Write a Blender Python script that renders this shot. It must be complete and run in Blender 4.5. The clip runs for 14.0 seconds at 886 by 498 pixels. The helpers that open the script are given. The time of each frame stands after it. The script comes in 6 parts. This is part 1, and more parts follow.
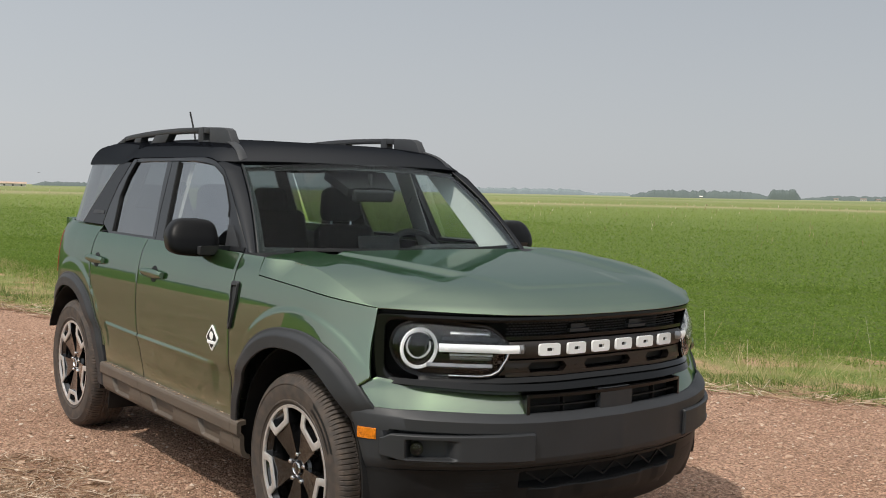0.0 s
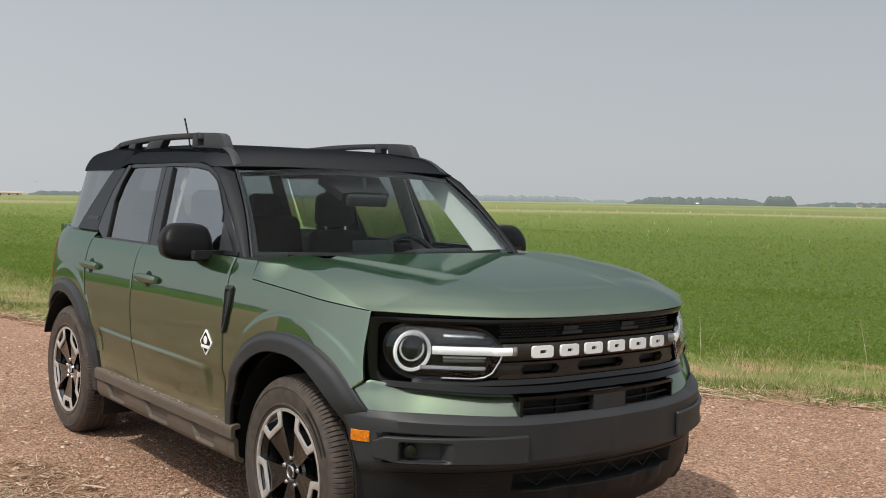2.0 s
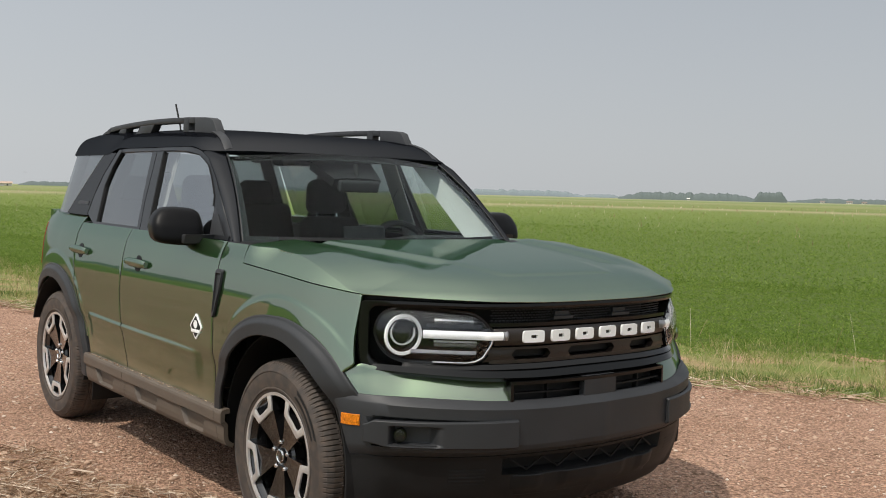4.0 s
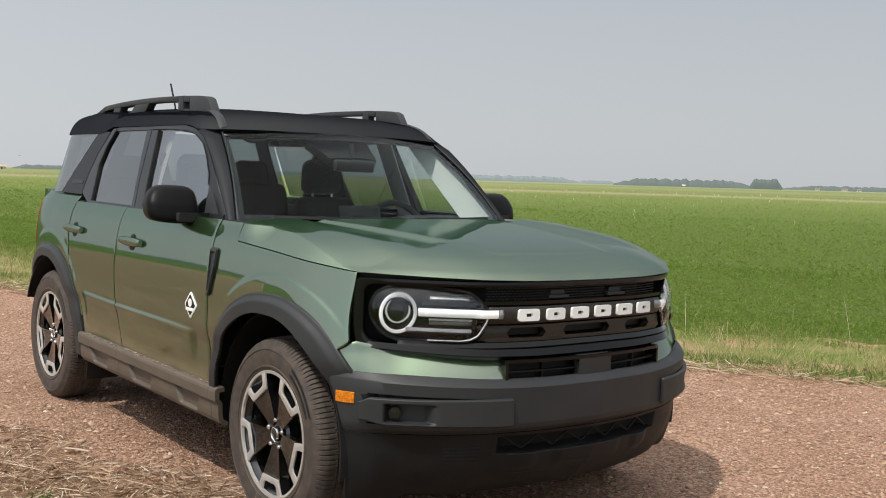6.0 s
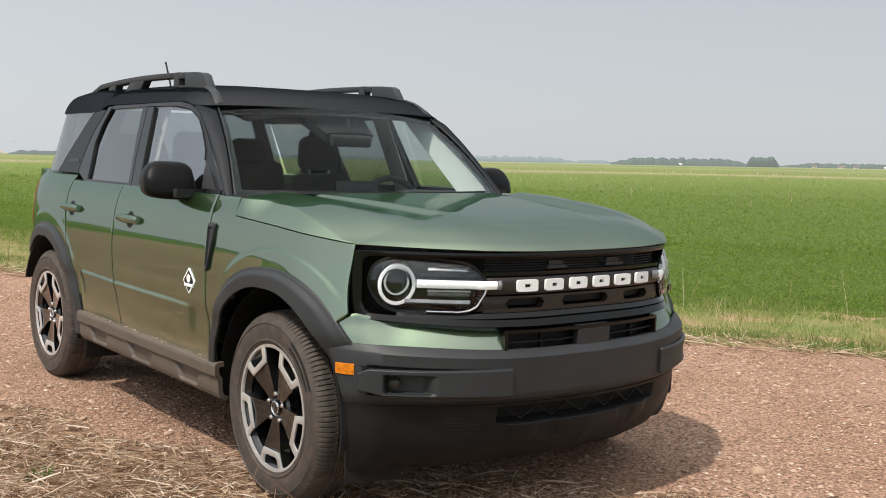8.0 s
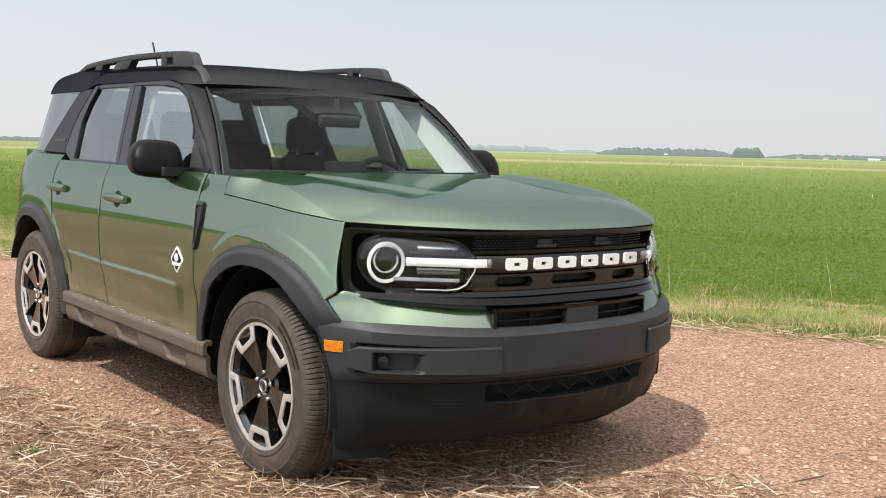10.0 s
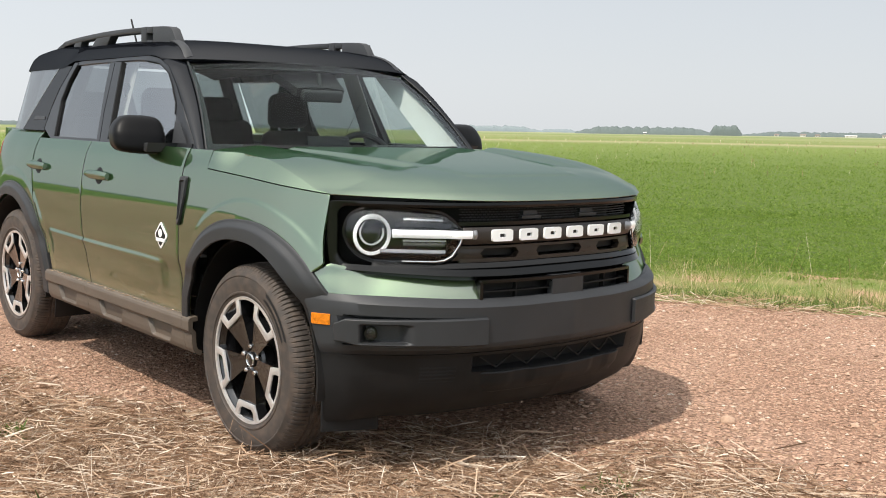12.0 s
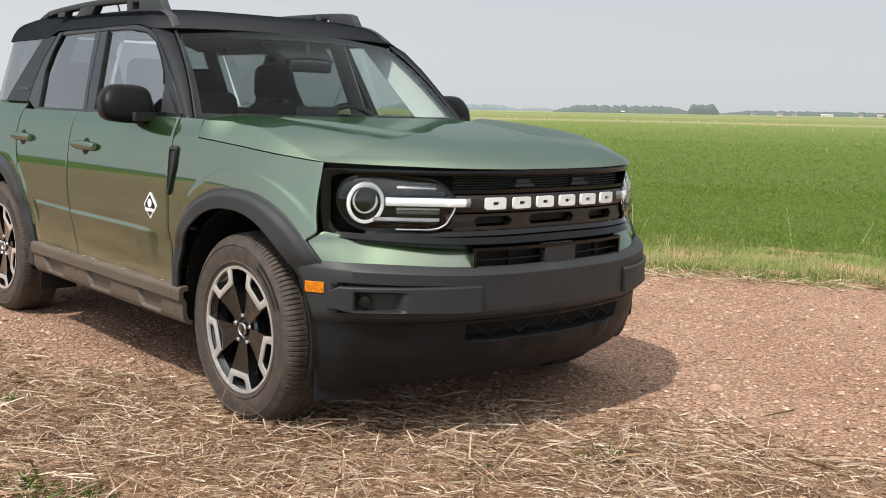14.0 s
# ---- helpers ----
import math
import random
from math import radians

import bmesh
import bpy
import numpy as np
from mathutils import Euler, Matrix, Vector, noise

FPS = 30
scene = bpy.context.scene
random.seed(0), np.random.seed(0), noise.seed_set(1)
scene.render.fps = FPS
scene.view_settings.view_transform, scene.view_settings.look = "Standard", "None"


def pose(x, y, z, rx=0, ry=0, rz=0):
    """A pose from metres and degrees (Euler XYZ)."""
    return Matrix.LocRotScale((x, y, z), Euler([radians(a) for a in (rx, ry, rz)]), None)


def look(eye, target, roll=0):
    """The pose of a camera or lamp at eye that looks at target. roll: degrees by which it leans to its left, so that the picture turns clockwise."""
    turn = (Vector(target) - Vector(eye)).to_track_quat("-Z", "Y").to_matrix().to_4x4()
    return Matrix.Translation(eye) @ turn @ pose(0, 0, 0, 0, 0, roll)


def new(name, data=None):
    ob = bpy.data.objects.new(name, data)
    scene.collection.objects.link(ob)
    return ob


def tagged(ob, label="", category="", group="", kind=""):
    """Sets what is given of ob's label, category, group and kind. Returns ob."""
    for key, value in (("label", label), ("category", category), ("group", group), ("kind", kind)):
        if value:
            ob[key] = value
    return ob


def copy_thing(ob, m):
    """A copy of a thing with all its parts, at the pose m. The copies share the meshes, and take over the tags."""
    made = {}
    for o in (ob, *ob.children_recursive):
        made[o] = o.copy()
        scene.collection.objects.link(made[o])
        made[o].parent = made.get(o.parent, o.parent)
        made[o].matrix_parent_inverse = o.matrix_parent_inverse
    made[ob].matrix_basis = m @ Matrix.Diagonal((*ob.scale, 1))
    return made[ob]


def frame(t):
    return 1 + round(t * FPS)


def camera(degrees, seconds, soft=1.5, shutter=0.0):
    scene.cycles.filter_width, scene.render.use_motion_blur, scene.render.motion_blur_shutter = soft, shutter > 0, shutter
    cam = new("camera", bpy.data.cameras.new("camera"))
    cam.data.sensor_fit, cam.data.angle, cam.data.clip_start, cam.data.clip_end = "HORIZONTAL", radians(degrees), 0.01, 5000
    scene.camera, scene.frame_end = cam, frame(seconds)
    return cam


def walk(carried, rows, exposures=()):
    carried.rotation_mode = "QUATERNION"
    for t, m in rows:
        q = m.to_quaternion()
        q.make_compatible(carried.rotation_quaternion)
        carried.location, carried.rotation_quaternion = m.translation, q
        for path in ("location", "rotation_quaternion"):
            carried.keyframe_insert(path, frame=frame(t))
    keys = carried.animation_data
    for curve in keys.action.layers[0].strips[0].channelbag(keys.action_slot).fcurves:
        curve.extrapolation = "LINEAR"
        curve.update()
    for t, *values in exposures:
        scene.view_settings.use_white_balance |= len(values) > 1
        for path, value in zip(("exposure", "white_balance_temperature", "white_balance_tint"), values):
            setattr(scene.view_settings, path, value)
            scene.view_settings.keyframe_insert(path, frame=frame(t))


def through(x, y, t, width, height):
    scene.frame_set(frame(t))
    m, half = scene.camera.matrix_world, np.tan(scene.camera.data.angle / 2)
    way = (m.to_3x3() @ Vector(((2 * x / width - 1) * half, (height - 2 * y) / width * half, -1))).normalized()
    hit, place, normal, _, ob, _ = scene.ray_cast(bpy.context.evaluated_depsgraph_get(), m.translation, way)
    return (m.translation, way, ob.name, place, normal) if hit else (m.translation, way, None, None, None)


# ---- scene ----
cam = camera(45.7, 14.0, 1.0)
PATH = [
    (0, (3.53, -2.914, 1.461), (1.944, -1.701, 1.345), 1.7),
    (0.5, (3.532, -2.913, 1.462), (1.936, -1.712, 1.368), 2.1),
    (1, (3.538, -2.909, 1.452), (1.941, -1.709, 1.353), 1.8),
    (1.5, (3.543, -2.907, 1.45), (1.954, -1.698, 1.348), 1.6),
    (2, (3.547, -2.909, 1.444), (1.964, -1.691, 1.343), 1.5),
    (2.5, (3.54, -2.907, 1.434), (1.96, -1.685, 1.331), 1.6),
    (3, (3.54, -2.907, 1.427), (1.962, -1.682, 1.323), 1.7),
    (5.5, (3.537, -2.9, 1.386), (1.972, -1.661, 1.252), 2.2),
    (6, (3.534, -2.9, 1.382), (1.97, -1.662, 1.242), 2.2),
    (6.5, (3.538, -2.905, 1.371), (1.974, -1.667, 1.227), 2.0),
    (7, (3.544, -2.906, 1.362), (1.981, -1.669, 1.206), 1.8),
    (7.5, (3.543, -2.906, 1.353), (1.981, -1.668, 1.183), 1.7),
    (8, (3.536, -2.903, 1.346), (1.978, -1.662, 1.171), 1.6),
    (10.5, (3.53, -2.92, 1.299), (1.996, -1.653, 1.096), 1.9),
    (11, (3.532, -2.926, 1.292), (2.005, -1.651, 1.08), 1.6),
    (11.5, (3.529, -2.932, 1.283), (2.012, -1.648, 1.062), 1.5),
    (12, (3.525, -2.936, 1.276), (2.014, -1.647, 1.045), 1.5),
    (12.5, (3.52, -2.942, 1.265), (2.013, -1.65, 1.024), 1.4),
    (13, (3.516, -2.95, 1.256), (2.015, -1.652, 1.006), 1.3),
    (13.5, (3.512, -2.965, 1.245), (2.022, -1.656, 0.987), 1.3),
    (14, (3.495, -2.981, 1.237), (2.015, -1.663, 0.967), 1.6),
]
walk(cam, [(t, look(eye, target, roll)) for t, eye, target, roll in PATH], [(0, -0.34), (3, -0.34), (6.5, -0.18), (8.0, -0.06), (10.5, 0.26), (11, 0.28), (12.5, 0.16), (14, 0.04)])

# ---- light ----
SUN = Vector((0.15, -0.65, 1.0)).normalized()
world = bpy.data.worlds.new("hazy_sky")
scene.world = world
world.use_nodes = True
wn = world.node_tree
wn.nodes.clear()
sky = wn.nodes.new("ShaderNodeTexSky")
sky.sky_type = "NISHITA"
sky.sun_disc = False
sky.sun_elevation = math.asin(SUN.z)
sky.sun_rotation = math.atan2(SUN.x, SUN.y)
sky.air_density, sky.dust_density, sky.ozone_density = 1.0, 1.5, 1.0
grey = wn.nodes.new("ShaderNodeHueSaturation")
grey.inputs["Saturation"].default_value = 0.45
# smoke haze: paler and denser towards the horizon, all round
coord = wn.nodes.new("ShaderNodeTexCoord")
split = wn.nodes.new("ShaderNodeSeparateXYZ")
haze = wn.nodes.new("ShaderNodeValToRGB")
for e, (p, c) in zip((haze.color_ramp.elements[0], haze.color_ramp.elements[1], haze.color_ramp.elements.new(0.5)), ((0.0, (6.65, 6.9, 7.1)), (0.85, (2.0, 2.65, 3.7)), (0.28, (4.55, 5.05, 5.65)))):
    e.position, e.color = p, (*(v / 8 for v in c), 1)
lift = wn.nodes.new("ShaderNodeVectorMath")
lift.operation = "SCALE"
veil = wn.nodes.new("ShaderNodeMix")
veil.data_type = "RGBA"
veil.inputs[0].default_value = 0.85
bg = wn.nodes.new("ShaderNodeBackground")
bg.inputs["Strength"].default_value = 0.10
out = wn.nodes.new("ShaderNodeOutputWorld")
wn.links.new(coord.outputs["Generated"], split.inputs[0])
wn.links.new(split.outputs["Z"], haze.inputs[0])
wn.links.new(haze.outputs[0], lift.inputs[0])
# smoke scatters forward, so the haze is brighter round the sun
aim = wn.nodes.new("ShaderNodeVectorMath")
aim.operation = "DOT_PRODUCT"
aim.inputs[1].default_value = SUN
glow = wn.nodes.new("ShaderNodeMapRange")
glow.inputs["From Min"].default_value, glow.inputs["From Max"].default_value = -1.0, 1.0
halo = wn.nodes.new("ShaderNodeMath")
halo.operation = "POWER"
halo.inputs[1].default_value = 2.0
gain = wn.nodes.new("ShaderNodeMath")
gain.operation = "MULTIPLY_ADD"
gain.inputs[1].default_value, gain.inputs[2].default_value = 11.0, 7.5
wn.links.new(coord.outputs["Generated"], aim.inputs[0])
wn.links.new(aim.outputs["Value"], glow.inputs[0])
wn.links.new(glow.outputs[0], halo.inputs[0])
wn.links.new(halo.outputs[0], gain.inputs[0])
wn.links.new(gain.outputs[0], lift.inputs["Scale"])
wn.links.new(sky.outputs[0], grey.inputs["Color"])
wn.links.new(grey.outputs[0], veil.inputs["A"])
tight = wn.nodes.new("ShaderNodeMath")
tight.operation = "POWER"
tight.inputs[1].default_value = 20.0
aureole = wn.nodes.new("ShaderNodeVectorMath")
aureole.operation = "SCALE"
aureole.inputs[0].default_value = (7.0, 6.5, 5.8)
both = wn.nodes.new("ShaderNodeVectorMath")
both.operation = "ADD"
wn.links.new(glow.outputs[0], tight.inputs[0])
wn.links.new(tight.outputs[0], aureole.inputs["Scale"])
wn.links.new(lift.outputs[0], both.inputs[0])
wn.links.new(aureole.outputs[0], both.inputs[1])
wn.links.new(both.outputs[0], veil.inputs["B"])
wn.links.new(veil.outputs["Result"], bg.inputs["Color"])
wn.links.new(bg.outputs[0], out.inputs["Surface"])

sun = new("sun", bpy.data.lights.new("sun", "SUN"))
sun.data.energy = 3.75
sun.data.angle = radians(0.7)
sun.data.color = (1.0, 0.94, 0.85)
sun.matrix_world = look(SUN * 50, (0, 0, 0))


# ---- materials ----
def rgb(r, g, b):
    return (r, g, b, 1.0)


class Mat:
    """A small wrapper that builds a node material step by step."""

    def __init__(self, name, base, rough=0.5, metal=0.0, **extra):
        self.mat = bpy.data.materials.new(name)
        self.mat.use_nodes = True
        self.t = self.mat.node_tree
        self.p = self.t.nodes["Principled BSDF"]
        self.p.inputs["Base Color"].default_value = rgb(*base)
        self.p.inputs["Roughness"].default_value = rough
        self.p.inputs["Metallic"].default_value = metal
        for k, v in extra.items():
            self.p.inputs[k.replace("_", " ")].default_value = v
        self.base = base
        self.coord = self.t.nodes.new("ShaderNodeTexCoord").outputs["Object"]
        self.col = None
        self.h = None

    def noise(self, scale, detail=4, stretch=None, vec=None, kind="noise"):
        src = vec or self.coord
        if stretch:
            mp = self.t.nodes.new("ShaderNodeMapping")
            mp.inputs["Scale"].default_value = stretch
            self.t.links.new(src, mp.inputs["Vector"])
            src = mp.outputs[0]
        if kind == "voronoi":
            n = self.t.nodes.new("ShaderNodeTexVoronoi")
            n.inputs["Scale"].default_value = scale
        else:
            n = self.t.nodes.new("ShaderNodeTexNoise")
            n.inputs["Scale"].default_value = scale
            n.inputs["Detail"].default_value = detail
        self.t.links.new(src, n.inputs["Vector"])
        return n.outputs[0]

    def ramp(self, src, stops):
        r = self.t.nodes.new("ShaderNodeValToRGB")
        el = r.color_ramp.elements
        while len(el) < len(stops):
            el.new(0.5)
        for e, (p, c) in zip(el, stops):
            e.position = p
            e.color = rgb(*c) if len(c) == 3 else c
        self.t.links.new(src, r.inputs[0])
        return r.outputs[0]

    def mix(self, a, b, fac, mode="MIX"):
        m = self.t.nodes.new("ShaderNodeMix")
        m.data_type = "RGBA"
        m.blend_type = mode
        for val, sock in ((a, m.inputs["A"]), (b, m.inputs["B"]), (fac, m.inputs["Factor"])):
            if sock.name == "Factor":
                sock = m.inputs[0]
            if isinstance(val, (int, float)):
                sock.default_value = val
            elif isinstance(val, tuple):
                sock.default_value = rgb(*val)
            else:
                self.t.links.new(val, sock)
        return m.outputs["Result"]

    def color(self, src):
        self.t.links.new(src, self.p.inputs["Base Color"])
        self.col = src
        return self

    def vary(self, scale, amount, detail=5):
        """Lighter and darker patches over the base colour."""
        b = self.base
        lo, hi = tuple(c * (1 - amount) for c in b), tuple(min(1, c * (1 + amount)) for c in b)
        return self.color(self.ramp(self.noise(scale, detail), [(0.3, lo), (0.7, hi)]))

    def rough(self, scale, lo, hi):
        m = self.t.nodes.new("ShaderNodeMapRange")
        m.inputs["To Min"].default_value, m.inputs["To Max"].default_value = lo, hi
        self.t.links.new(self.noise(scale, 4), m.inputs[0])
        self.t.links.new(m.outputs[0], self.p.inputs["Roughness"])
        return self

    def lacquer(self, base, rise, rough=0.012):
        """A clear gloss layer over the colour, stronger at a grazing angle."""
        gloss = self.t.nodes.new("ShaderNodeBsdfGlossy")
        gloss.inputs["Roughness"].default_value = rough
        edge = self.t.nodes.new("ShaderNodeLayerWeight")
        power = self.t.nodes.new("ShaderNodeMath")
        power.operation = "POWER"
        power.inputs[1].default_value = 4.0
        fac = self.t.nodes.new("ShaderNodeMath")
        fac.operation = "MULTIPLY_ADD"
        fac.inputs[1].default_value, fac.inputs[2].default_value = rise, base
        over = self.t.nodes.new("ShaderNodeMixShader")
        self.t.links.new(edge.outputs["Facing"], power.inputs[0])
        self.t.links.new(power.outputs[0], fac.inputs[0])
        self.t.links.new(fac.outputs[0], over.inputs[0])
        self.t.links.new(self.p.outputs[0], over.inputs[1])
        self.t.links.new(gloss.outputs[0], over.inputs[2])
        self.t.links.new(over.outputs[0], self.t.nodes["Material Output"].inputs["Surface"])
        return self

    def bump(self, src, strength, dist):
        b = self.t.nodes.new("ShaderNodeBump")
        b.inputs["Strength"].default_value = strength
        b.inputs["Distance"].default_value = dist
        self.t.links.new(src, b.inputs["Height"])
        if self.h:
            self.t.links.new(self.h, b.inputs["Normal"])
        self.h = b.outputs[0]
        self.t.links.new(self.h, self.p.inputs["Normal"])
        return self


paint_m = Mat("green_metallic_paint", (0.079, 0.151, 0.058), 0.40, 1.0, Specular_Tint=(0.22, 0.40, 0.38, 1.0))
paint_m.bump(paint_m.noise(900, 2), 0.06, 0.0006)
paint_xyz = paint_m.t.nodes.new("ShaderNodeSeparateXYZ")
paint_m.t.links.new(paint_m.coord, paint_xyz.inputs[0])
# tan low on the body: dust, with the gravel's reflection painted in too
low_ramp = paint_m.ramp(paint_xyz.outputs["Z"], [(0.42, (1, 1, 1)), (0.56, (0.32, 0.32, 0.32)), (0.80, (0, 0, 0))])
dust_and_reflection = paint_m.mix(low_ramp, paint_m.ramp(paint_m.noise(3.5, 8, (0.5, 1, 2)), [(0.3, (0.15, 0.15, 0.15)), (0.7, (0.8, 0.8, 0.8))]), 1.0, "MULTIPLY")
paint_m.color(paint_m.mix(paint_m.base, (0.42, 0.31, 0.20), dust_and_reflection))
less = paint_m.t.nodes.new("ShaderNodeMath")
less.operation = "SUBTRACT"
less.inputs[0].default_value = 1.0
paint_m.t.links.new(dust_and_reflection, less.inputs[1])
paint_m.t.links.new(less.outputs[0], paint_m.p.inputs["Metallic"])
paint_m.lacquer(0.25, 0.22)
PAINT = paint_m.mat
blk_m = Mat("gloss_black_paint", (0.004, 0.0045, 0.006), 0.3, Specular_IOR_Level=0.0)
blk_m.lacquer(0.065, -0.03, 0.03)
BLACK = blk_m.mat
piano_m = Mat("gloss_black_plastic", (0.006, 0.006, 0.006), 0.16, Specular_IOR_Level=0.3)
piano_m.rough(6, 0.10, 0.2)
PIANO = piano_m.mat
frame_m = Mat("satin_black_trim", (0.012, 0.0125, 0.014), 0.3, Specular_IOR_Level=0.42)
frame_m.vary(5, 0.2).rough(9, 0.24, 0.38)
FRAME = frame_m.mat
cover_m = Mat("gloss_black_pillar_cover", (0.010, 0.010, 0.011), 0.4, Specular_IOR_Level=0.0)
cover_m.lacquer(0.12, 0.05, 0.05)
COVER = cover_m.mat
satin_m = Mat("satin_black_mirror_cap", (0.005, 0.005, 0.0055), 0.4, Specular_IOR_Level=0.12)
satin_m.rough(12, 0.34, 0.48)
SATIN = satin_m.mat
clad_m = Mat("grained_dark_plastic", (0.021, 0.022, 0.0245), 0.5)
clad_m.vary(3, 0.25).rough(5, 0.45, 0.62)
clad_m.bump(clad_m.noise(700, 2), 0.25, 0.0008)
CLAD = clad_m.mat
dusty_m = Mat("dusty_sill_plastic", (0.034, 0.032, 0.030), 0.55)
dusty_m.color(dusty_m.mix((0.040, 0.034, 0.029), (0.24, 0.18, 0.13), dusty_m.ramp(dusty_m.noise(14, 9, (0.3, 1, 1)), [(0.35, (0.24, 0.24, 0.24)), (0.75, (0.36, 0.36, 0.36))])))
dusty_m.bump(dusty_m.noise(500, 2), 0.25, 0.0008)
DUSTY = dusty_m.mat
matt_m = Mat("matt_black_plastic", (0.0105, 0.0105, 0.011), 0.55, Specular_IOR_Level=0.25)
matt_m.vary(8, 0.3)
MATT = matt_m.mat
brown_m = Mat("dark_brown_grille_plastic", (0.022, 0.016, 0.013), 0.38)
brown_m.vary(6, 0.2)
BROWN = brown_m.mat
WHITE = Mat("white_enamel", (0.86, 0.86, 0.85), 0.35).vary(12, 0.04).mat
CHROME = Mat("bright_chrome", (0.75, 0.75, 0.76), 0.12, 1.0).mat
mach_m = Mat("machined_aluminium", (0.68, 0.66, 0.645), 0.36, 0.65)
mach_m.vary(30, 0.08).rough(40, 0.25, 0.42)
MACHINED = mach_m.mat
rimb_m = Mat("gloss_black_alloy", (0.008, 0.008, 0.0085), 0.22, 0.1, Coat_Weight=1.0, Coat_Roughness=0.03)
rimb_m.vary(20, 0.3)
RIMBLACK = rimb_m.mat
rub_m = Mat("tyre_rubber", (0.035, 0.032, 0.030), 0.72)
rub_m.color(rub_m.mix((0.034, 0.029, 0.026), (0.17, 0.115, 0.08), rub_m.ramp(rub_m.noise(26, 8), [(0.40, (0.08, 0.08, 0.08)), (0.8, (0.42, 0.42, 0.42))])))
rub_m.bump(rub_m.noise(260, 3), 0.3, 0.001)
RUBBER = rub_m.mat
STEEL = Mat("dull_brake_steel", (0.09, 0.08, 0.075), 0.5, 0.8).vary(25, 0.3).mat
ORANGE = Mat("orange_reflector", (0.60, 0.17, 0.008), 0.18, Coat_Weight=1.0).vary(160, 0.55).mat
RED = Mat("red_lamp_plastic", (0.35, 0.02, 0.015), 0.15, Coat_Weight=1.0).mat
REFLECT = Mat("lamp_reflector", (0.55, 0.56, 0.57), 0.22, 0.9).rough(60, 0.12, 0.35).mat
LIGHTBAR = Mat("lit_milky_light_guide", (0.86, 0.86, 0.86), 0.25, Coat_Weight=0.6, Emission_Color=(1.0, 0.98, 0.95, 1.0), Emission_Strength=0.22).mat
GREYLAMP = Mat("grey_lamp_housing", (0.30, 0.30, 0.31), 0.3, 0.5).vary(20, 0.2).mat
SEAT = Mat("dark_seat_cloth", (0.013, 0.013, 0.0145), 0.85).vary(40, 0.25).mat
DASH = Mat("dark_dashboard_plastic", (0.013, 0.013, 0.014), 0.65).vary(20, 0.2).mat
HEADLINER = Mat("dark_grey_headliner", (0.08, 0.08, 0.079), 0.9).vary(30, 0.06).mat
LINER = Mat("pale_grey_headliner", (0.44, 0.44, 0.43), 0.9).vary(30, 0.06).mat


def glass(name, tint, rough=0.0, base=0.045, edge=1.0):
    """Thin pane: clear when seen square on, mirror-like at a grazing angle."""
    m = bpy.data.materials.new(name)
    m.use_nodes = True
    t = m.node_tree
    t.nodes.clear()
    o = t.nodes.new("ShaderNodeOutputMaterial")
    clear = t.nodes.new("ShaderNodeBsdfTransparent")
    clear.inputs[0].default_value = rgb(*tint)
    shine = t.nodes.new("ShaderNodeBsdfGlossy")
    shine.inputs["Roughness"].default_value = rough
    facing = t.nodes.new("ShaderNodeLayerWeight")
    power = t.nodes.new("ShaderNodeMath")
    power.operation = "POWER"
    power.inputs[1].default_value = 5.0
    scale = t.nodes.new("ShaderNodeMath")
    scale.operation = "MULTIPLY_ADD"
    scale.inputs[1].default_value, scale.inputs[2].default_value = edge - base, base
    mx = t.nodes.new("ShaderNodeMixShader")
    t.links.new(facing.outputs["Facing"], power.inputs[0])
    t.links.new(power.outputs[0], scale.inputs[0])
    t.links.new(scale.outputs[0], mx.inputs[0])
    t.links.new(clear.outputs[0], mx.inputs[1])
    t.links.new(shine.outputs[0], mx.inputs[2])
    t.links.new(mx.outputs[0], o.inputs[0])
    return m


GLASS = glass("windscreen_glass", (0.84, 0.95, 0.93), 0.0, 0.014, 0.6)
SIDEGLASS = glass("side_window_glass", (0.84, 0.90, 0.88), 0.0, 0.40)
TINTED = glass("privacy_glass", (0.32, 0.35, 0.35), 0.0, 0.31)
CLEAR = glass("inner_glass_face", (0.99, 0.99, 0.99), 0.0, 0.0, 0.0)
LENS = glass("clear_lamp_lens", (0.95, 0.96, 0.97), 0.0, 0.035)


# ---- mesh helpers ----
def part(name, bm, material, parent=None, label="", smooth=0.6):
    """Link a bmesh as one mesh object under its thing."""
    bm.normal_update()
    for e in bm.edges:
        if len(e.link_faces) == 2 and e.calc_face_angle(0.0) > smooth:
            e.smooth = False
    for f in bm.faces:
        f.smooth = True
    me = bpy.data.meshes.new(name)
    bm.to_mesh(me)
    bm.free()
    me.materials.append(material)
    ob = new(name, me)
    if parent is not None:
        ob.parent = parent
    if label:
        ob["label"] = label
    return ob


def pane(name, bm, material, parent, label="", centre=(-1.6, 0.0, 1.2)):
    """A glass pane that mirrors on its outer face only and lets daylight in."""
    ob = part(name, bm, material, parent, label)
    ob.data.materials.append(CLEAR)
    for f in ob.data.polygons:
        f.material_index = 0 if f.normal.dot(f.center - Vector(centre)) > 0 else 1
    ob.visible_shadow = False
    return ob


def spline(xs, ys):
    """A smooth function through a few given values."""
    xs, ys = np.array(xs, float), np.array(ys, float)
    m = np.gradient(ys, xs)

    def f(x):
        x = np.clip(x, xs[0], xs[-1])
        i = np.clip(np.searchsorted(xs, x) - 1, 0, len(xs) - 2)
        h = xs[i + 1] - xs[i]
        t = (x - xs[i]) / h
        return (2 * t**3 - 3 * t**2 + 1) * ys[i] + (t**3 - 2 * t**2 + t) * h * m[i] + (3 * t**2 - 2 * t**3) * ys[i + 1] + (t**3 - t**2) * h * m[i + 1]

    return f


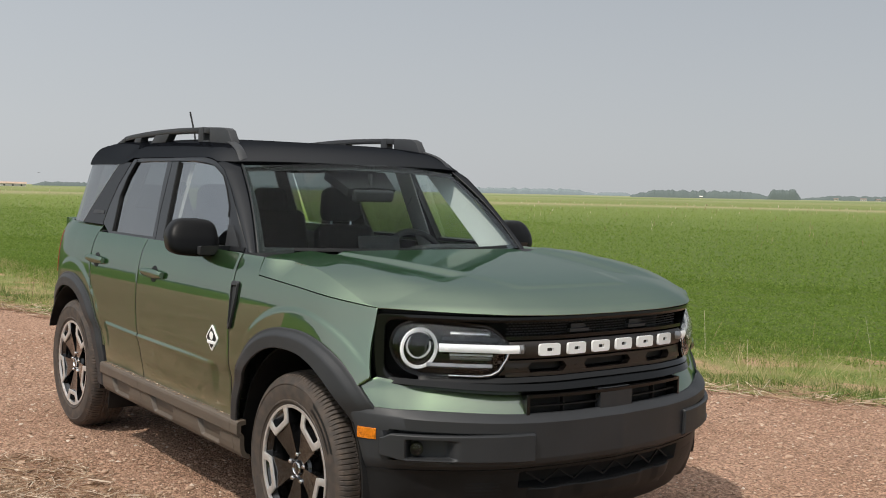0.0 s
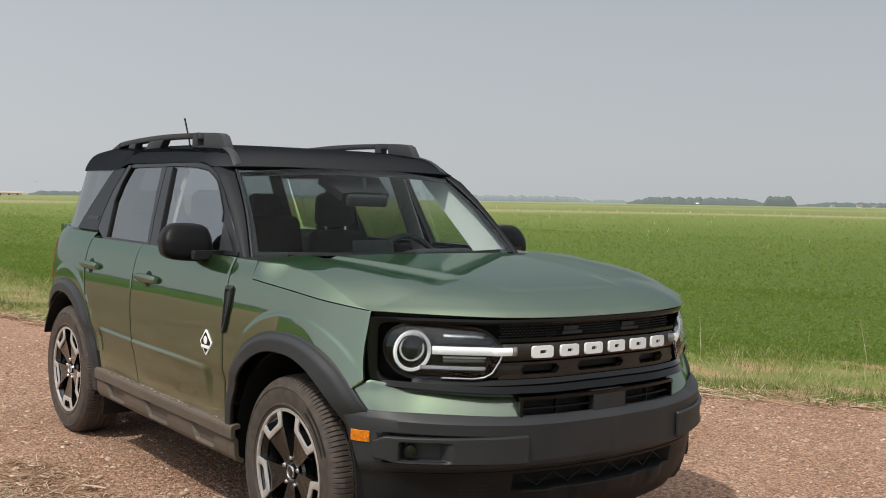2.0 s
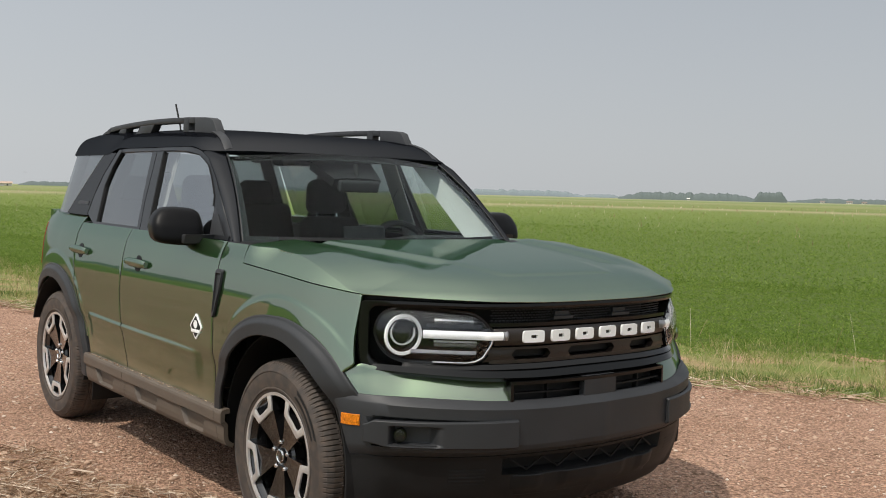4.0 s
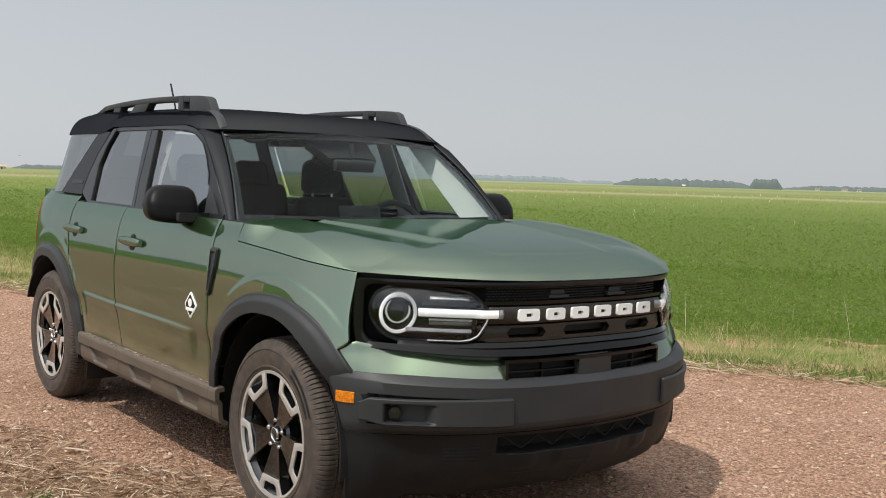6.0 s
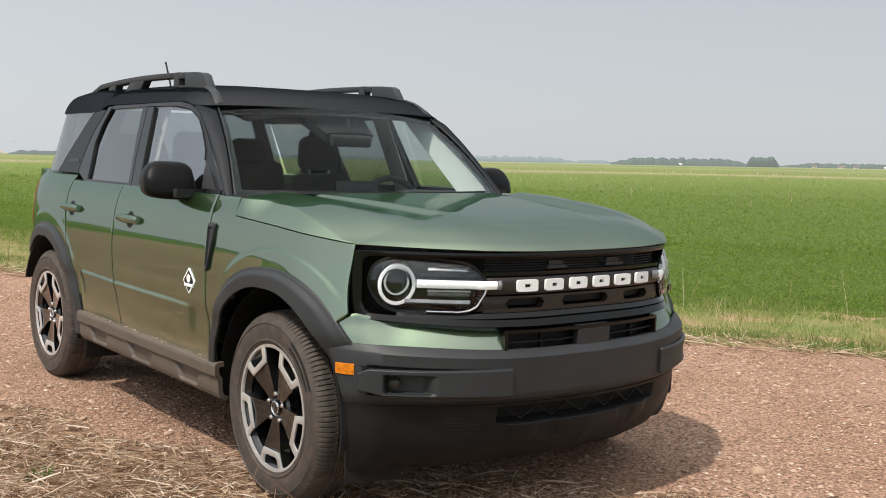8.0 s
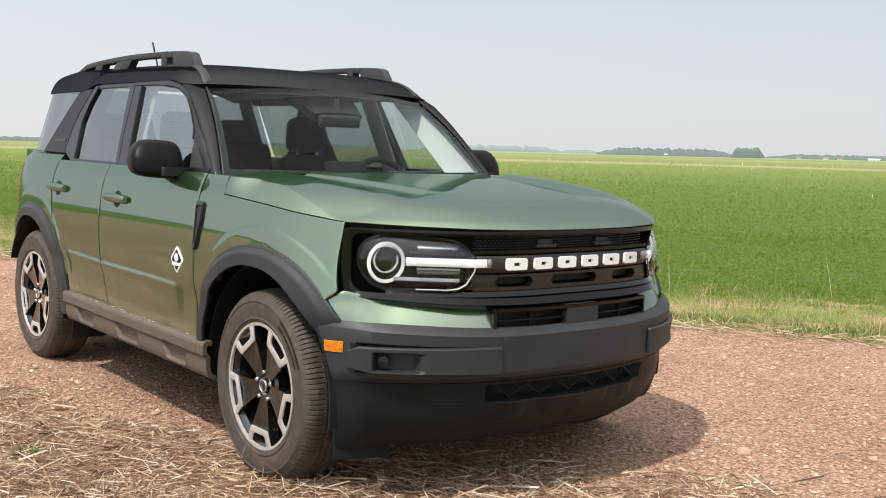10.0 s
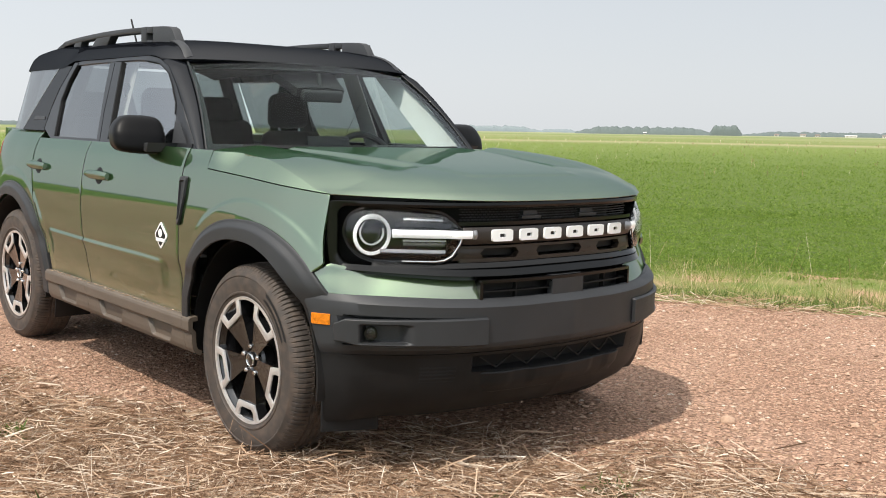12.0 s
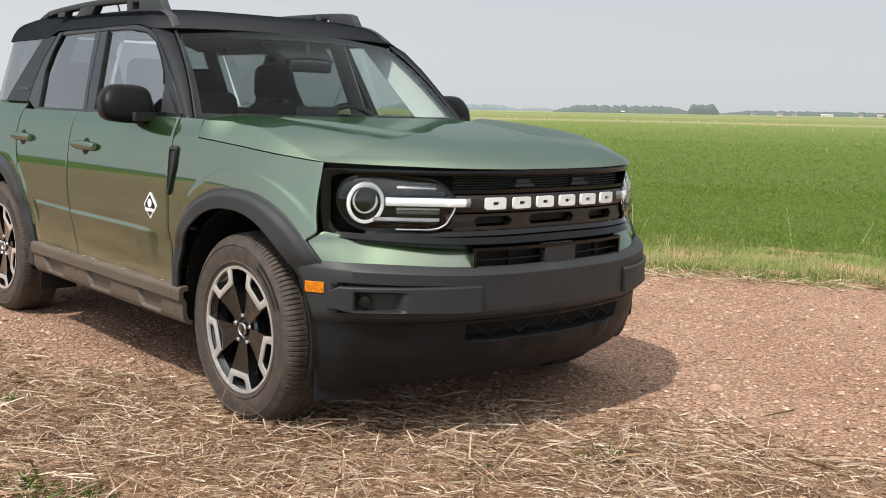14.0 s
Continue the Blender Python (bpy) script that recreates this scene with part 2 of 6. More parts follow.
def edged(n, e=0.012):
    """Steps from 0 to 1 with a close pair at both ends, for rolled panel edges."""
    return np.concatenate([[0.0], np.linspace(e, 1 - e, n), [1.0]])


CENTRE = np.array((-1.3, 0.0, 0.8))


def shell(P, th=0.02, roll=0.0015, away=CENTRE, bm=None, closed=False):
    """A panel with thickness over a grid of points, its rim rolled in a little."""
    P = np.array(P, float)
    nu, nv = P.shape[:2]
    du, dv = np.gradient(P, axis=0), np.gradient(P, axis=1)
    if closed:
        du = (np.roll(P, -1, 0) - np.roll(P, 1, 0)) / 2
    N = np.cross(du, dv)
    N /= np.maximum(np.linalg.norm(N, axis=2, keepdims=True), 1e-9)
    if away is not None:
        flip = ((P - away) * N).sum() < 0
    else:
        flip = False
    if flip:
        N = -N
    R = np.zeros((nu, nv, 1))
    if not closed:
        R[0] = R[-1] = 1
    R[:, 0] = R[:, -1] = 1
    A = P - N * R * roll
    B = P - N * (th + R * roll * 0.2)
    bm = bm or bmesh.new()
    va = [[bm.verts.new(A[i, j]) for j in range(nv)] for i in range(nu)]
    vb = [[bm.verts.new(B[i, j]) for j in range(nv)] for i in range(nu)]

    def quad(a, b, c, d):
        bm.faces.new((d, c, b, a) if flip else (a, b, c, d))

    last = nu if closed else nu - 1
    for i in range(last):
        k = (i + 1) % nu
        for j in range(nv - 1):
            quad(va[i][j], va[k][j], va[k][j + 1], va[i][j + 1])
            quad(vb[i][j + 1], vb[k][j + 1], vb[k][j], vb[i][j])
        quad(vb[i][0], vb[k][0], va[k][0], va[i][0])
        quad(va[i][-1], va[k][-1], vb[k][-1], vb[i][-1])
    if not closed:
        for j in range(nv - 1):
            quad(va[0][j], va[0][j + 1], vb[0][j + 1], vb[0][j])
            quad(va[-1][j + 1], va[-1][j], vb[-1][j], vb[-1][j + 1])
    return bm


def box(size, at, bevel=0.005, rot=(0, 0, 0), seg=2, bm=None, taper=(1, 1)):
    """A bevelled box; taper narrows its top in x and y."""
    own = bmesh.new()
    bmesh.ops.create_cube(own, size=1.0)
    for v in own.verts:
        k = taper if v.co.z > 0 else (1, 1)
        v.co = Vector((v.co.x * size[0] * k[0], v.co.y * size[1] * k[1], v.co.z * size[2]))
    if bevel:
        bmesh.ops.bevel(own, geom=own.edges[:], offset=bevel, segments=seg, affect="EDGES", profile=0.5)
    own.transform(pose(*at, *rot))
    return join(own, bm)


def join(own, bm):
    if bm is None:
        return own
    me = bpy.data.meshes.new("tmp")
    own.to_mesh(me)
    own.free()
    bm.from_mesh(me)
    bpy.data.meshes.remove(me)
    return bm


def prism(outline, depth, m=Matrix(), bevel=0.0, bm=None, seg=2):
    """An outline in the local xy plane drawn out to a depth along local z."""
    own = bmesh.new()
    vs = [own.verts.new((x, y, 0)) for x, y in outline]
    f = own.faces.new(vs)
    r = bmesh.ops.extrude_face_region(own, geom=[f])
    top = [v for v in r["geom"] if isinstance(v, bmesh.types.BMVert)]
    for v in top:
        v.co.z += depth
    bmesh.ops.recalc_face_normals(own, faces=own.faces[:])
    if bevel:
        edges = [e for e in own.edges if e.verts[0].co.z > depth * 0.5 and e.verts[1].co.z > depth * 0.5]
        bmesh.ops.bevel(own, geom=edges, offset=bevel, segments=seg, affect="EDGES", profile=0.5)
    own.transform(m)
    if m.determinant() < 0:
        bmesh.ops.reverse_faces(own, faces=own.faces[:])
    return join(own, bm)


def lathe(profile, n=64, m=Matrix(), bm=None, closed=True):
    """Turn a profile of (radius, height) about local z."""
    own = bmesh.new()
    rings = []
    for k in range(n):
        a = 2 * math.pi * k / n
        rings.append([own.verts.new((r * math.cos(a), r * math.sin(a), h)) for r, h in profile])
    cnt = len(profile)
    for k in range(n):
        a, b = rings[k], rings[(k + 1) % n]
        for j in range(cnt if closed else cnt - 1):
            i = (j + 1) % cnt
            own.faces.new((a[j], b[j], b[i], a[i]))
    bmesh.ops.remove_doubles(own, verts=own.verts[:], dist=1e-6)
    bmesh.ops.recalc_face_normals(own, faces=own.faces[:])
    own.transform(m)
    return join(own, bm)


def sweep(path, section, up=(0, 0, 1), bm=None, closed=False):
    """Carry a closed section (side, up) along a path."""
    own = bmesh.new()
    path = [Vector(p) for p in path]
    n = len(path)
    rings = []
    for i, p in enumerate(path):
        if closed:
            d = path[(i + 1) % n] - path[i - 1]
        else:
            d = path[min(i + 1, n - 1)] - path[max(i - 1, 0)]
        d.normalize()
        side = d.cross(Vector(up)).normalized()
        u = side.cross(d)
        rings.append([own.verts.new(p + side * a + u * b) for a, b in section])
    k = len(section)
    for i in range(n if closed else n - 1):
        a, b = rings[i], rings[(i + 1) % n]
        for j in range(k):
            own.faces.new((a[j], a[(j + 1) % k], b[(j + 1) % k], b[j]))
    if not closed:
        own.faces.new(rings[0][::-1])
        own.faces.new(rings[-1])
    bmesh.ops.recalc_face_normals(own, faces=own.faces[:])
    return join(own, bm)


def ring(r, n=8):
    return [(r * math.cos(2 * math.pi * k / n), r * math.sin(2 * math.pi * k / n)) for k in range(n)]


def rounded(pts, r, n=4):
    """A 2D outline with its corners rounded."""
    res = []
    pts = [Vector(p) for p in pts]
    for i, p in enumerate(pts):
        a, b = pts[i - 1] - p, pts[(i + 1) % len(pts)] - p
        ra = min(r, a.length * 0.45, b.length * 0.45)
        s, e = p + a.normalized() * ra, p + b.normalized() * ra
        for k in range(n + 1):
            t = k / n
            q = s * (1 - t) ** 2 + p * 2 * t * (1 - t) + e * t * t
            res.append((q.x, q.y))
    return res


# ---- ground ----
ALONG, ACROSS = np.array((0.838, 0.5457)), np.array((-0.5457, 0.838))
NEAR_EDGE, FAR_EDGE = -0.45, 3.68


def shift(s):
    """How far the road's far edge bows out behind the car."""
    return 0.025 * np.minimum(s, 0.0).clip(-14, 0) ** 2


def step(a, b, x):
    t = np.clip((x - a) / (b - a), 0, 1)
    return t * t * (3 - 2 * t)


def height(s, m):
    """Height of the land; s along the road, m across it, free of the bow."""
    n = m + shift(s) * step(0.5, 3.5, m)
    x, y = s * ALONG[0] + n * ACROSS[0], s * ALONG[1] + n * ACROSS[1]
    far = np.hypot(x, y)
    plane = (0.0088 * x + 0.0058 * y) * step(4, 30, far)
    drop = -0.20 * step(FAR_EDGE - 0.1, FAR_EDGE + 2.2, m) - 0.05 * step(-0.6, -3.5, m)
    crown = 0.012 * np.sin(s * 1.7 + m) * np.sin(m * 2.3 + 1) * step(0.3, 1.2, np.hypot(x + 0.0, y + 0.9)) * step(0.3, 1.2, np.hypot(x + 2.67, y + 0.9))
    rough = 0.02 * (np.sin(s * 5.1 + m * 3.3) * np.sin(m * 6.7 - s * 2.1)) * (step(-0.5, -1.0, m) + step(FAR_EDGE, FAR_EDGE + 0.5, m)) * step(60, 20, far)
    sag = -0.016 * np.exp(-((x / 0.9) ** 2) - (y / 1.8) ** 2)
    return x, y, plane + drop + crown + rough + sag


gravel = Mat("brown_gravel", (0.36, 0.23, 0.17), 0.92)
gravel.p.inputs["Specular IOR Level"].default_value = 0.2
pat = gravel.ramp(gravel.noise(0.9, 6), [(0.3, (0.335, 0.203, 0.140)), (0.72, (0.45, 0.298, 0.222))])
grit = gravel.ramp(gravel.noise(60, 6), [(0.3, (0.25, 0.25, 0.25)), (0.5, (0.95, 0.93, 0.9)), (0.75, (1.5, 1.5, 1.5))])
vor = gravel.t.nodes.new("ShaderNodeTexVoronoi")
vor.inputs["Scale"].default_value = 80
gravel.t.links.new(gravel.coord, vor.inputs["Vector"])
bits = gravel.ramp(vor.outputs["Color"], [(0.1, (0.55, 0.5, 0.48)), (0.5, (0.95, 0.93, 0.9)), (0.9, (1.45, 1.4, 1.35))])
gravel.color(gravel.mix(gravel.mix(pat, grit, 0.75, "MULTIPLY"), bits, 0.9, "MULTIPLY"))
gravel.bump(vor.outputs["Distance"], 0.8, -0.012)
gravel.bump(gravel.noise(130, 5), 0.9, 0.01)
GRAVEL = gravel.mat

soil = Mat("straw_strewn_soil", (0.30, 0.21, 0.14), 0.95)
soil.p.inputs["Specular IOR Level"].default_value = 0.15
sp = soil.ramp(soil.noise(1.6, 6), [(0.3, (0.13, 0.078, 0.048)), (0.7, (0.32, 0.205, 0.13))])
st = soil.ramp(soil.noise(60, 6, (0.25, 1.0, 1.0)), [(0.3, (0.45, 0.4, 0.35)), (0.7, (1.3, 1.25, 1.2))])
run = soil.t.nodes.new("ShaderNodeVectorMath")
run.operation = "DOT_PRODUCT"
run.inputs[1].default_value = (ALONG[0], ALONG[1], 0.0)
soil.t.links.new(soil.coord, run.inputs[0])
back_k = soil.t.nodes.new("ShaderNodeMapRange")
back_k.inputs["From Min"].default_value, back_k.inputs["From Max"].default_value = -4.2, -6.2
soil.t.links.new(run.outputs["Value"], back_k.inputs[0])
green_v = soil.ramp(soil.noise(7, 8), [(0.3, (0.055, 0.085, 0.014)), (0.7, (0.16, 0.20, 0.045))])
soil.color(soil.mix(soil.mix(sp, st, 0.7, "MULTIPLY"), green_v, back_k.outputs[0]))
soil.bump(soil.noise(60, 6, (0.25, 1.0, 1.0)), 0.9, 0.012)
SOIL = soil.mat

crop = Mat("green_crop_field", (0.09, 0.19, 0.03), 0.8)
crop.p.inputs["Specular IOR Level"].default_value = 0.2
near_c = crop.ramp(crop.noise(22, 9), [(0.3, (0.046, 0.080, 0.010)), (0.7, (0.140, 0.195, 0.034))])
big = crop.ramp(crop.noise(0.02, 8, (0.35, 1, 1)), [(0.3, (0.85, 0.88, 0.8)), (0.72, (1.25, 1.12, 1.2))])
dot = crop.t.nodes.new("ShaderNodeVectorMath")
dot.operation = "DOT_PRODUCT"
dot.inputs[1].default_value = (ACROSS[0], ACROSS[1], 0.0)
crop.t.links.new(crop.coord, dot.inputs[0])
span = crop.t.nodes.new("ShaderNodeMapRange")
span.inputs["From Max"].default_value = 1000.0
wob = crop.t.nodes.new("ShaderNodeMath")
wob.operation = "MULTIPLY_ADD"
crop.t.links.new(crop.noise(0.012, 6), wob.inputs[0])
wob.inputs[1].default_value = 90.0
crop.t.links.new(dot.outputs["Value"], wob.inputs[2])
crop.t.links.new(wob.outputs[0], span.inputs[0])
# other crops lie in bands farther out
band_c = crop.ramp(span.outputs[0], [(0.0, (0.135, 0.200, 0.032)), (0.10, (0.150, 0.208, 0.040)), (0.17, (0.165, 0.215, 0.052)), (0.20, (0.30, 0.285, 0.15)), (0.24, (0.17, 0.215, 0.06)), (0.45, (0.235, 0.25, 0.11)), (0.6, (0.16, 0.215, 0.07)), (1.0, (0.25, 0.27, 0.14))])
near_mask = crop.ramp(span.outputs[0], [(0.03, (0, 0, 0)), (0.15, (1, 1, 1))])
crop.color(crop.mix(crop.mix(near_c, band_c, near_mask), big, 0.8, "MULTIPLY"))
crop.bump(crop.noise(14, 6), 1.0, 0.12)
CROP = crop.mat

s_steps = np.sinh(np.linspace(-8.6, 8.6, 301)) * 0.75
m_steps = np.concatenate([
    FAR_EDGE * 0 - 0.45 - (np.sinh(np.linspace(0, 8.6, 90)[::-1]) * 0.75)[:-1],
    np.linspace(NEAR_EDGE, FAR_EDGE, 61),
    FAR_EDGE + (np.sinh(np.linspace(0, 8.6, 110)) * 0.75)[1:],
])


def strip(name, ms, material, label, category):
    S, M = np.meshgrid(s_steps, ms, indexing="ij")
    X, Y, Z = height(S, M)
    a, b = S.shape
    idx = np.arange(a * b).reshape(a, b)
    quads = np.stack([idx[:-1, :-1], idx[1:, :-1], idx[1:, 1:], idx[:-1, 1:]], -1).reshape(-1, 4)
    me = bpy.data.meshes.new(name)
    me.from_pydata(np.stack([X, Y, Z], -1).reshape(-1, 3).tolist(), [], quads.tolist())
    me.polygons.foreach_set("use_smooth", [True] * len(quads))
    me.materials.append(material)
    return tagged(new(name, me), label, category, kind="structure")


k0, k1 = int(np.argmin(abs(m_steps - NEAR_EDGE))), int(np.argmin(abs(m_steps - FAR_EDGE)))
kn = int(np.argmin(abs(m_steps + 3.1)))
strip("ground_meadow", m_steps[: kn + 1], CROP, "flat green grass field beyond the dry verge", "field")
strip("ground_verge", m_steps[kn : k0 + 1], SOIL, "dry verge of brown soil strewn with straw", "verge")
strip("road", m_steps[k0 : k1 + 1], GRAVEL, "reddish brown gravel road with loose stones", "road")
margin = Mat("field_margin", (0.3, 0.25, 0.12), 0.95)
margin.p.inputs["Specular IOR Level"].default_value = 0.15
mg = margin.ramp(margin.noise(1.1, 7), [(0.38, (0.40, 0.26, 0.165)), (0.46, (0.25, 0.23, 0.095)), (0.58, (0.15, 0.19, 0.05))])
margin.color(margin.mix(mg, margin.ramp(margin.noise(40, 6), [(0.3, (0.5, 0.5, 0.5)), (0.7, (1.3, 1.3, 1.3))]), 0.6, "MULTIPLY"))
margin.bump(margin.noise(30, 6), 0.9, 0.03)
k2 = int(np.argmin(abs(m_steps - FAR_EDGE - 3.6)))
strip("ground_margin", m_steps[k1 : k2 + 1], margin.mat, "uneven field margin of dry soil and thin grass", "field margin")
strip("ground_field", m_steps[k2:], CROP, "wide flat field of green crop reaching the horizon", "field")


# ---- the car ----
suv = tagged(new("suv"), "dark green metallic sport utility vehicle with black roof, parked on gravel", "car")

wide = spline([-3.5, -3.4, -3.2, -3.0, -2.67, -2.0, -1.0, 0.0, 0.3, 0.45, 0.58], [0.60, 0.73, 0.82, 0.875, 0.91, 0.925, 0.935, 0.94, 0.932, 0.90, 0.84])
nose_in = spline([-0.2, 0.0, 0.2, 0.35, 0.45, 0.58], [0.0, 0.002, 0.014, 0.036, 0.052, 0.09])
tuck = spline([0.28, 0.45, 0.55, 0.64, 0.68, 0.78, 0.95, 1.05, 1.12, 1.17, 1.205], [0.05, 0.030, 0.019, 0.014, 0.003, 0.0, 0.006, 0.020, 0.040, 0.068, 0.100])


def side(x, z):
    """Half width of the lower body."""
    swell = 0.0055 * (step(0.622, 0.602, np.hypot(x - 0.03, z - 0.37)) * step(-0.42, -0.3, x) * step(0.48, 0.36, x) + step(0.622, 0.602, np.hypot(x + 2.67, z - 0.37)))
    line = 0.672 - 0.018 * (x + 1.35)
    ledge = 0.010 + 0.016 * step(-1.7, -0.75, x)
    crease = 0.011 * step(line + ledge, line - 0.008, z) * step(line - 0.17, line - 0.03, z) * step(-2.08, -2.02, x) * step(-0.665, -0.70, x)
    return wide(x) + crease - tuck(z) - nose_in(x) * step(0.68, 1.0, z) + swell


def upper(x, z):
    """Half width of the cabin above the belt line."""
    return (0.866 - 0.335 * (z - 1.165)) * (wide(np.minimum(x, -1.0)) / 0.935) - 0.070 * np.clip((x + 1.30) / 0.70, 0, 1.2) ** 1.5


def xz_panel(xa, xb, lo, hi, fn, sgn, nu=24, nv=20, off=0.0):
    """A grid between two upright and two level edges, laid on a side surface."""
    con = lambda f: f if callable(f) else (lambda q: f + 0 * q)
    xa, xb, lo, hi = con(xa), con(xb), con(lo), con(hi)
    U, V = np.meshgrid(edged(nu, 0.0016), edged(nv, 0.002), indexing="ij")
    z = lo(xa(0.8 + 0 * U)) * (1 - V) + V * hi(xa(0.8 + 0 * U))
    for _ in range(12):
        x = xa(z) + (xb(z) - xa(z)) * U
        z = 0.5 * z + 0.5 * (lo(x) + (hi(x) - lo(x)) * V)
    return np.stack([x, sgn * (fn(x, z) + off), z], -1)


def arch(x, cx, r, cz=0.36, floor=0.45):
    d = np.clip(r * r - (x - cx) ** 2, 0, None)
    return np.maximum(floor, cz + np.sqrt(d))


hood_line = spline([-0.32, 0.0, 0.3, 0.44, 0.6], [1.085, 1.066, 1.042, 1.029, 1.016])
GAP = 0.002
rear_cut = spline([0.40, 0.55, 0.70, 0.85, 0.95, 1.2], [-2.10, -2.10, -2.19, -2.30, -2.335, -2.345])
mid_cut = spline([0.40, 0.6, 0.8, 1.0, 1.2], [-1.55, -1.565, -1.605, -1.61, -1.60])
nose_cut = spline([0.45, 0.69, 0.74, 0.785, 0.82, 0.86, 1.1], [0.35, 0.37, 0.41, 0.462, 0.455, 0.446, 0.442])

for sgn in (-1, 1):
    # fender: a flank in front of the door, open over the wheel
    U, V = np.meshgrid(np.sort(np.append(edged(90, 0.0016), [0.207, 0.2105, 0.214, 0.217])), edged(36, 0.002), indexing="ij")
    z = 0.8 + 0 * U
    for _ in range(16):
        x = -0.525 + GAP + (0.442 + 0.525) * U + (nose_cut(z) - 0.442) * U**6
        top_z = 1.158 + (hood_line(x) - GAP - 1.158) * step(-0.326, -0.314, x)
        low_z = arch(x, 0.02, 0.525)
        z = 0.5 * z + 0.5 * (low_z + (top_z - low_z) * V)
    bm = shell(np.stack([x, sgn * side(x, z), z], -1), 0.012, 0.0006)
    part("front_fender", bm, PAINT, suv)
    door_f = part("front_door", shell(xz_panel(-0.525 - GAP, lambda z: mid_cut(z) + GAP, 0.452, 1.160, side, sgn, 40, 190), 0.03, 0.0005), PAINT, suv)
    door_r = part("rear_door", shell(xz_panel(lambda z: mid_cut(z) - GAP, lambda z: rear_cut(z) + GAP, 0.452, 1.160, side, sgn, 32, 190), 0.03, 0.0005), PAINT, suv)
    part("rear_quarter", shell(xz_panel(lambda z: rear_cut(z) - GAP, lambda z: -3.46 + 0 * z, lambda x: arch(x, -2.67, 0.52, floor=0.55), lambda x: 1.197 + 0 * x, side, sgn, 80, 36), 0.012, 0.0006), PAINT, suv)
    # black strips laid over the door joints, standing in for the shade in the gaps
    for cut, zt in ((lambda z: -0.525 + 0 * z, 1.155), (mid_cut, 1.155), (rear_cut, 1.155)):
        Z, V = np.meshgrid(np.linspace(0.455, zt, 40), np.array((-1.0, 1.0)), indexing="ij")
        X = cut(Z) + 0.0023 * V
        part("joint_shade", shell(np.stack([X, sgn * (side(X, Z) + 0.0004), Z], -1), 0.01, 0.0), MATT, suv)
    # wheel arch flares
    for cx, front in ((0.0, True), (-2.67, False)):
        a0, a1 = (radians(33), radians(184)) if front else (radians(-4), radians(152))
        A, V = np.meshgrid(np.linspace(a0, a1, 96), edged(15, 0.05), indexing="ij")
        ca, sa = np.cos(A), np.sin(A)
        ri = 0.462 + 0.02 * (abs(ca) * sa)
        ro = 0.545 + (0.035 * np.clip(ca, 0, 1) if front else 0.02 * np.clip(ca, 0, 1)) + 0.012 * np.sin(2 * A) ** 2
        r = ri + (ro - ri) * V
        x, z = cx + r * ca, 0.362 + r * sa
        zz = np.maximum(z, 0.36)
        y = side(np.clip(x, -3.3, 0.5), zz) + 0.004 + (0.006 + 0.014 * step(radians(30), radians(60), A) if front else 0.020) * np.minimum(0.92, 1.25 * np.sin(np.clip(V * 1.15, 0, 1) * math.pi * 0.72 + 0.7)) - 0.012 * np.clip(x - 0.3, 0, 1) / 0.3
        P = np.stack([x, sgn * y, z], -1)
        part("wheel_arch_flare", shell(P, 0.016, 0.003, away=np.array((cx, 0, 0.3))), CLAD, suv, "dark grey plastic wheel arch flare")
        # liner inside the wheel house
        A, V = np.meshgrid(np.linspace(radians(-8), radians(188 if front else 158), 40), np.linspace(0, 1, 4), indexing="ij")
        P = np.stack([cx + 0.475 * np.cos(A), sgn * (0.90 - 0.42 * V), 0.36 + 0.475 * np.sin(A)], -1)
        part("wheel_house", shell(P, 0.01, 0.0, away=np.array((cx, 0, 0.36))), MATT, suv)
    # sill cladding
    rows_s = np.array([(0.895, 0.463), (0.924, 0.460), (0.934, 0.454), (0.937, 0.444), (0.936, 0.405), (0.930, 0.396), (0.921, 0.390), (0.920, 0.350), (0.916, 0.325), (0.905, 0.306), (0.880, 0.294)])
    at = np.linspace(0, len(rows_s) - 1, 61)
    rows_s = np.stack([np.interp(at, np.arange(len(rows_s)), rows_s[:, k]) for k in (0, 1)], -1)
    xs = np.linspace(-2.13, -0.43, 480)
    X = np.repeat(xs[:, None], len(rows_s), 1)
    Y = np.repeat(rows_s[None, :, 0], len(xs), 0) * wide(X) / 0.935
    Z = np.repeat(rows_s[None, :, 1], len(xs), 0)
    for c, w in ((-0.74, 0.12), (-1.28, 0.14), (-1.84, 0.13)):
        notch = 0.020 * step(w + 0.014, w - 0.002, np.abs(X - c) + 0.5 * (0.40 - Z)) * step(0.404, 0.394, Z) * step(0.318, 0.330, Z)
        Y = Y - notch
    for a, b in ((0, 160), (160, 460), (460, 480)):
        cut = slice(a, min(b + 1, 480))
        Xs = X[cut].copy()
        Xs[0] += 0.0022 * (a > 0)
        part("sill_cladding", shell(np.stack([Xs, sgn * Y[cut], Z[cut]], -1), 0.02, 0.0005), DUSTY, suv, "dark plastic sill with dried dust", 0.5)
    # vent trim between door and bonnet
    out = rounded([(-0.522, 1.045), (-0.462, 1.045), (-0.468, 0.96), (-0.505, 0.845), (-0.522, 0.835)], 0.012)
    U = np.array(out)
    bm = bmesh.new()
    mid = np.array((-0.497, 0.955))
    P = np.array([[(mid + (p - mid) * k) for k in (1.0, 0.97, 0.82, 0.76, 0.4, 0.05)] for p in U])
    offs = np.array((0.002, 0.012, 0.012, 0.004, 0.004, 0.004))
    y = side(P[..., 0], P[..., 1]) + offs
    part("fender_vent", shell(np.stack([P[..., 0], sgn * y, P[..., 1]], -1), 0.004, 0.0, closed=True), CLAD, suv, "dark grey vent trim")

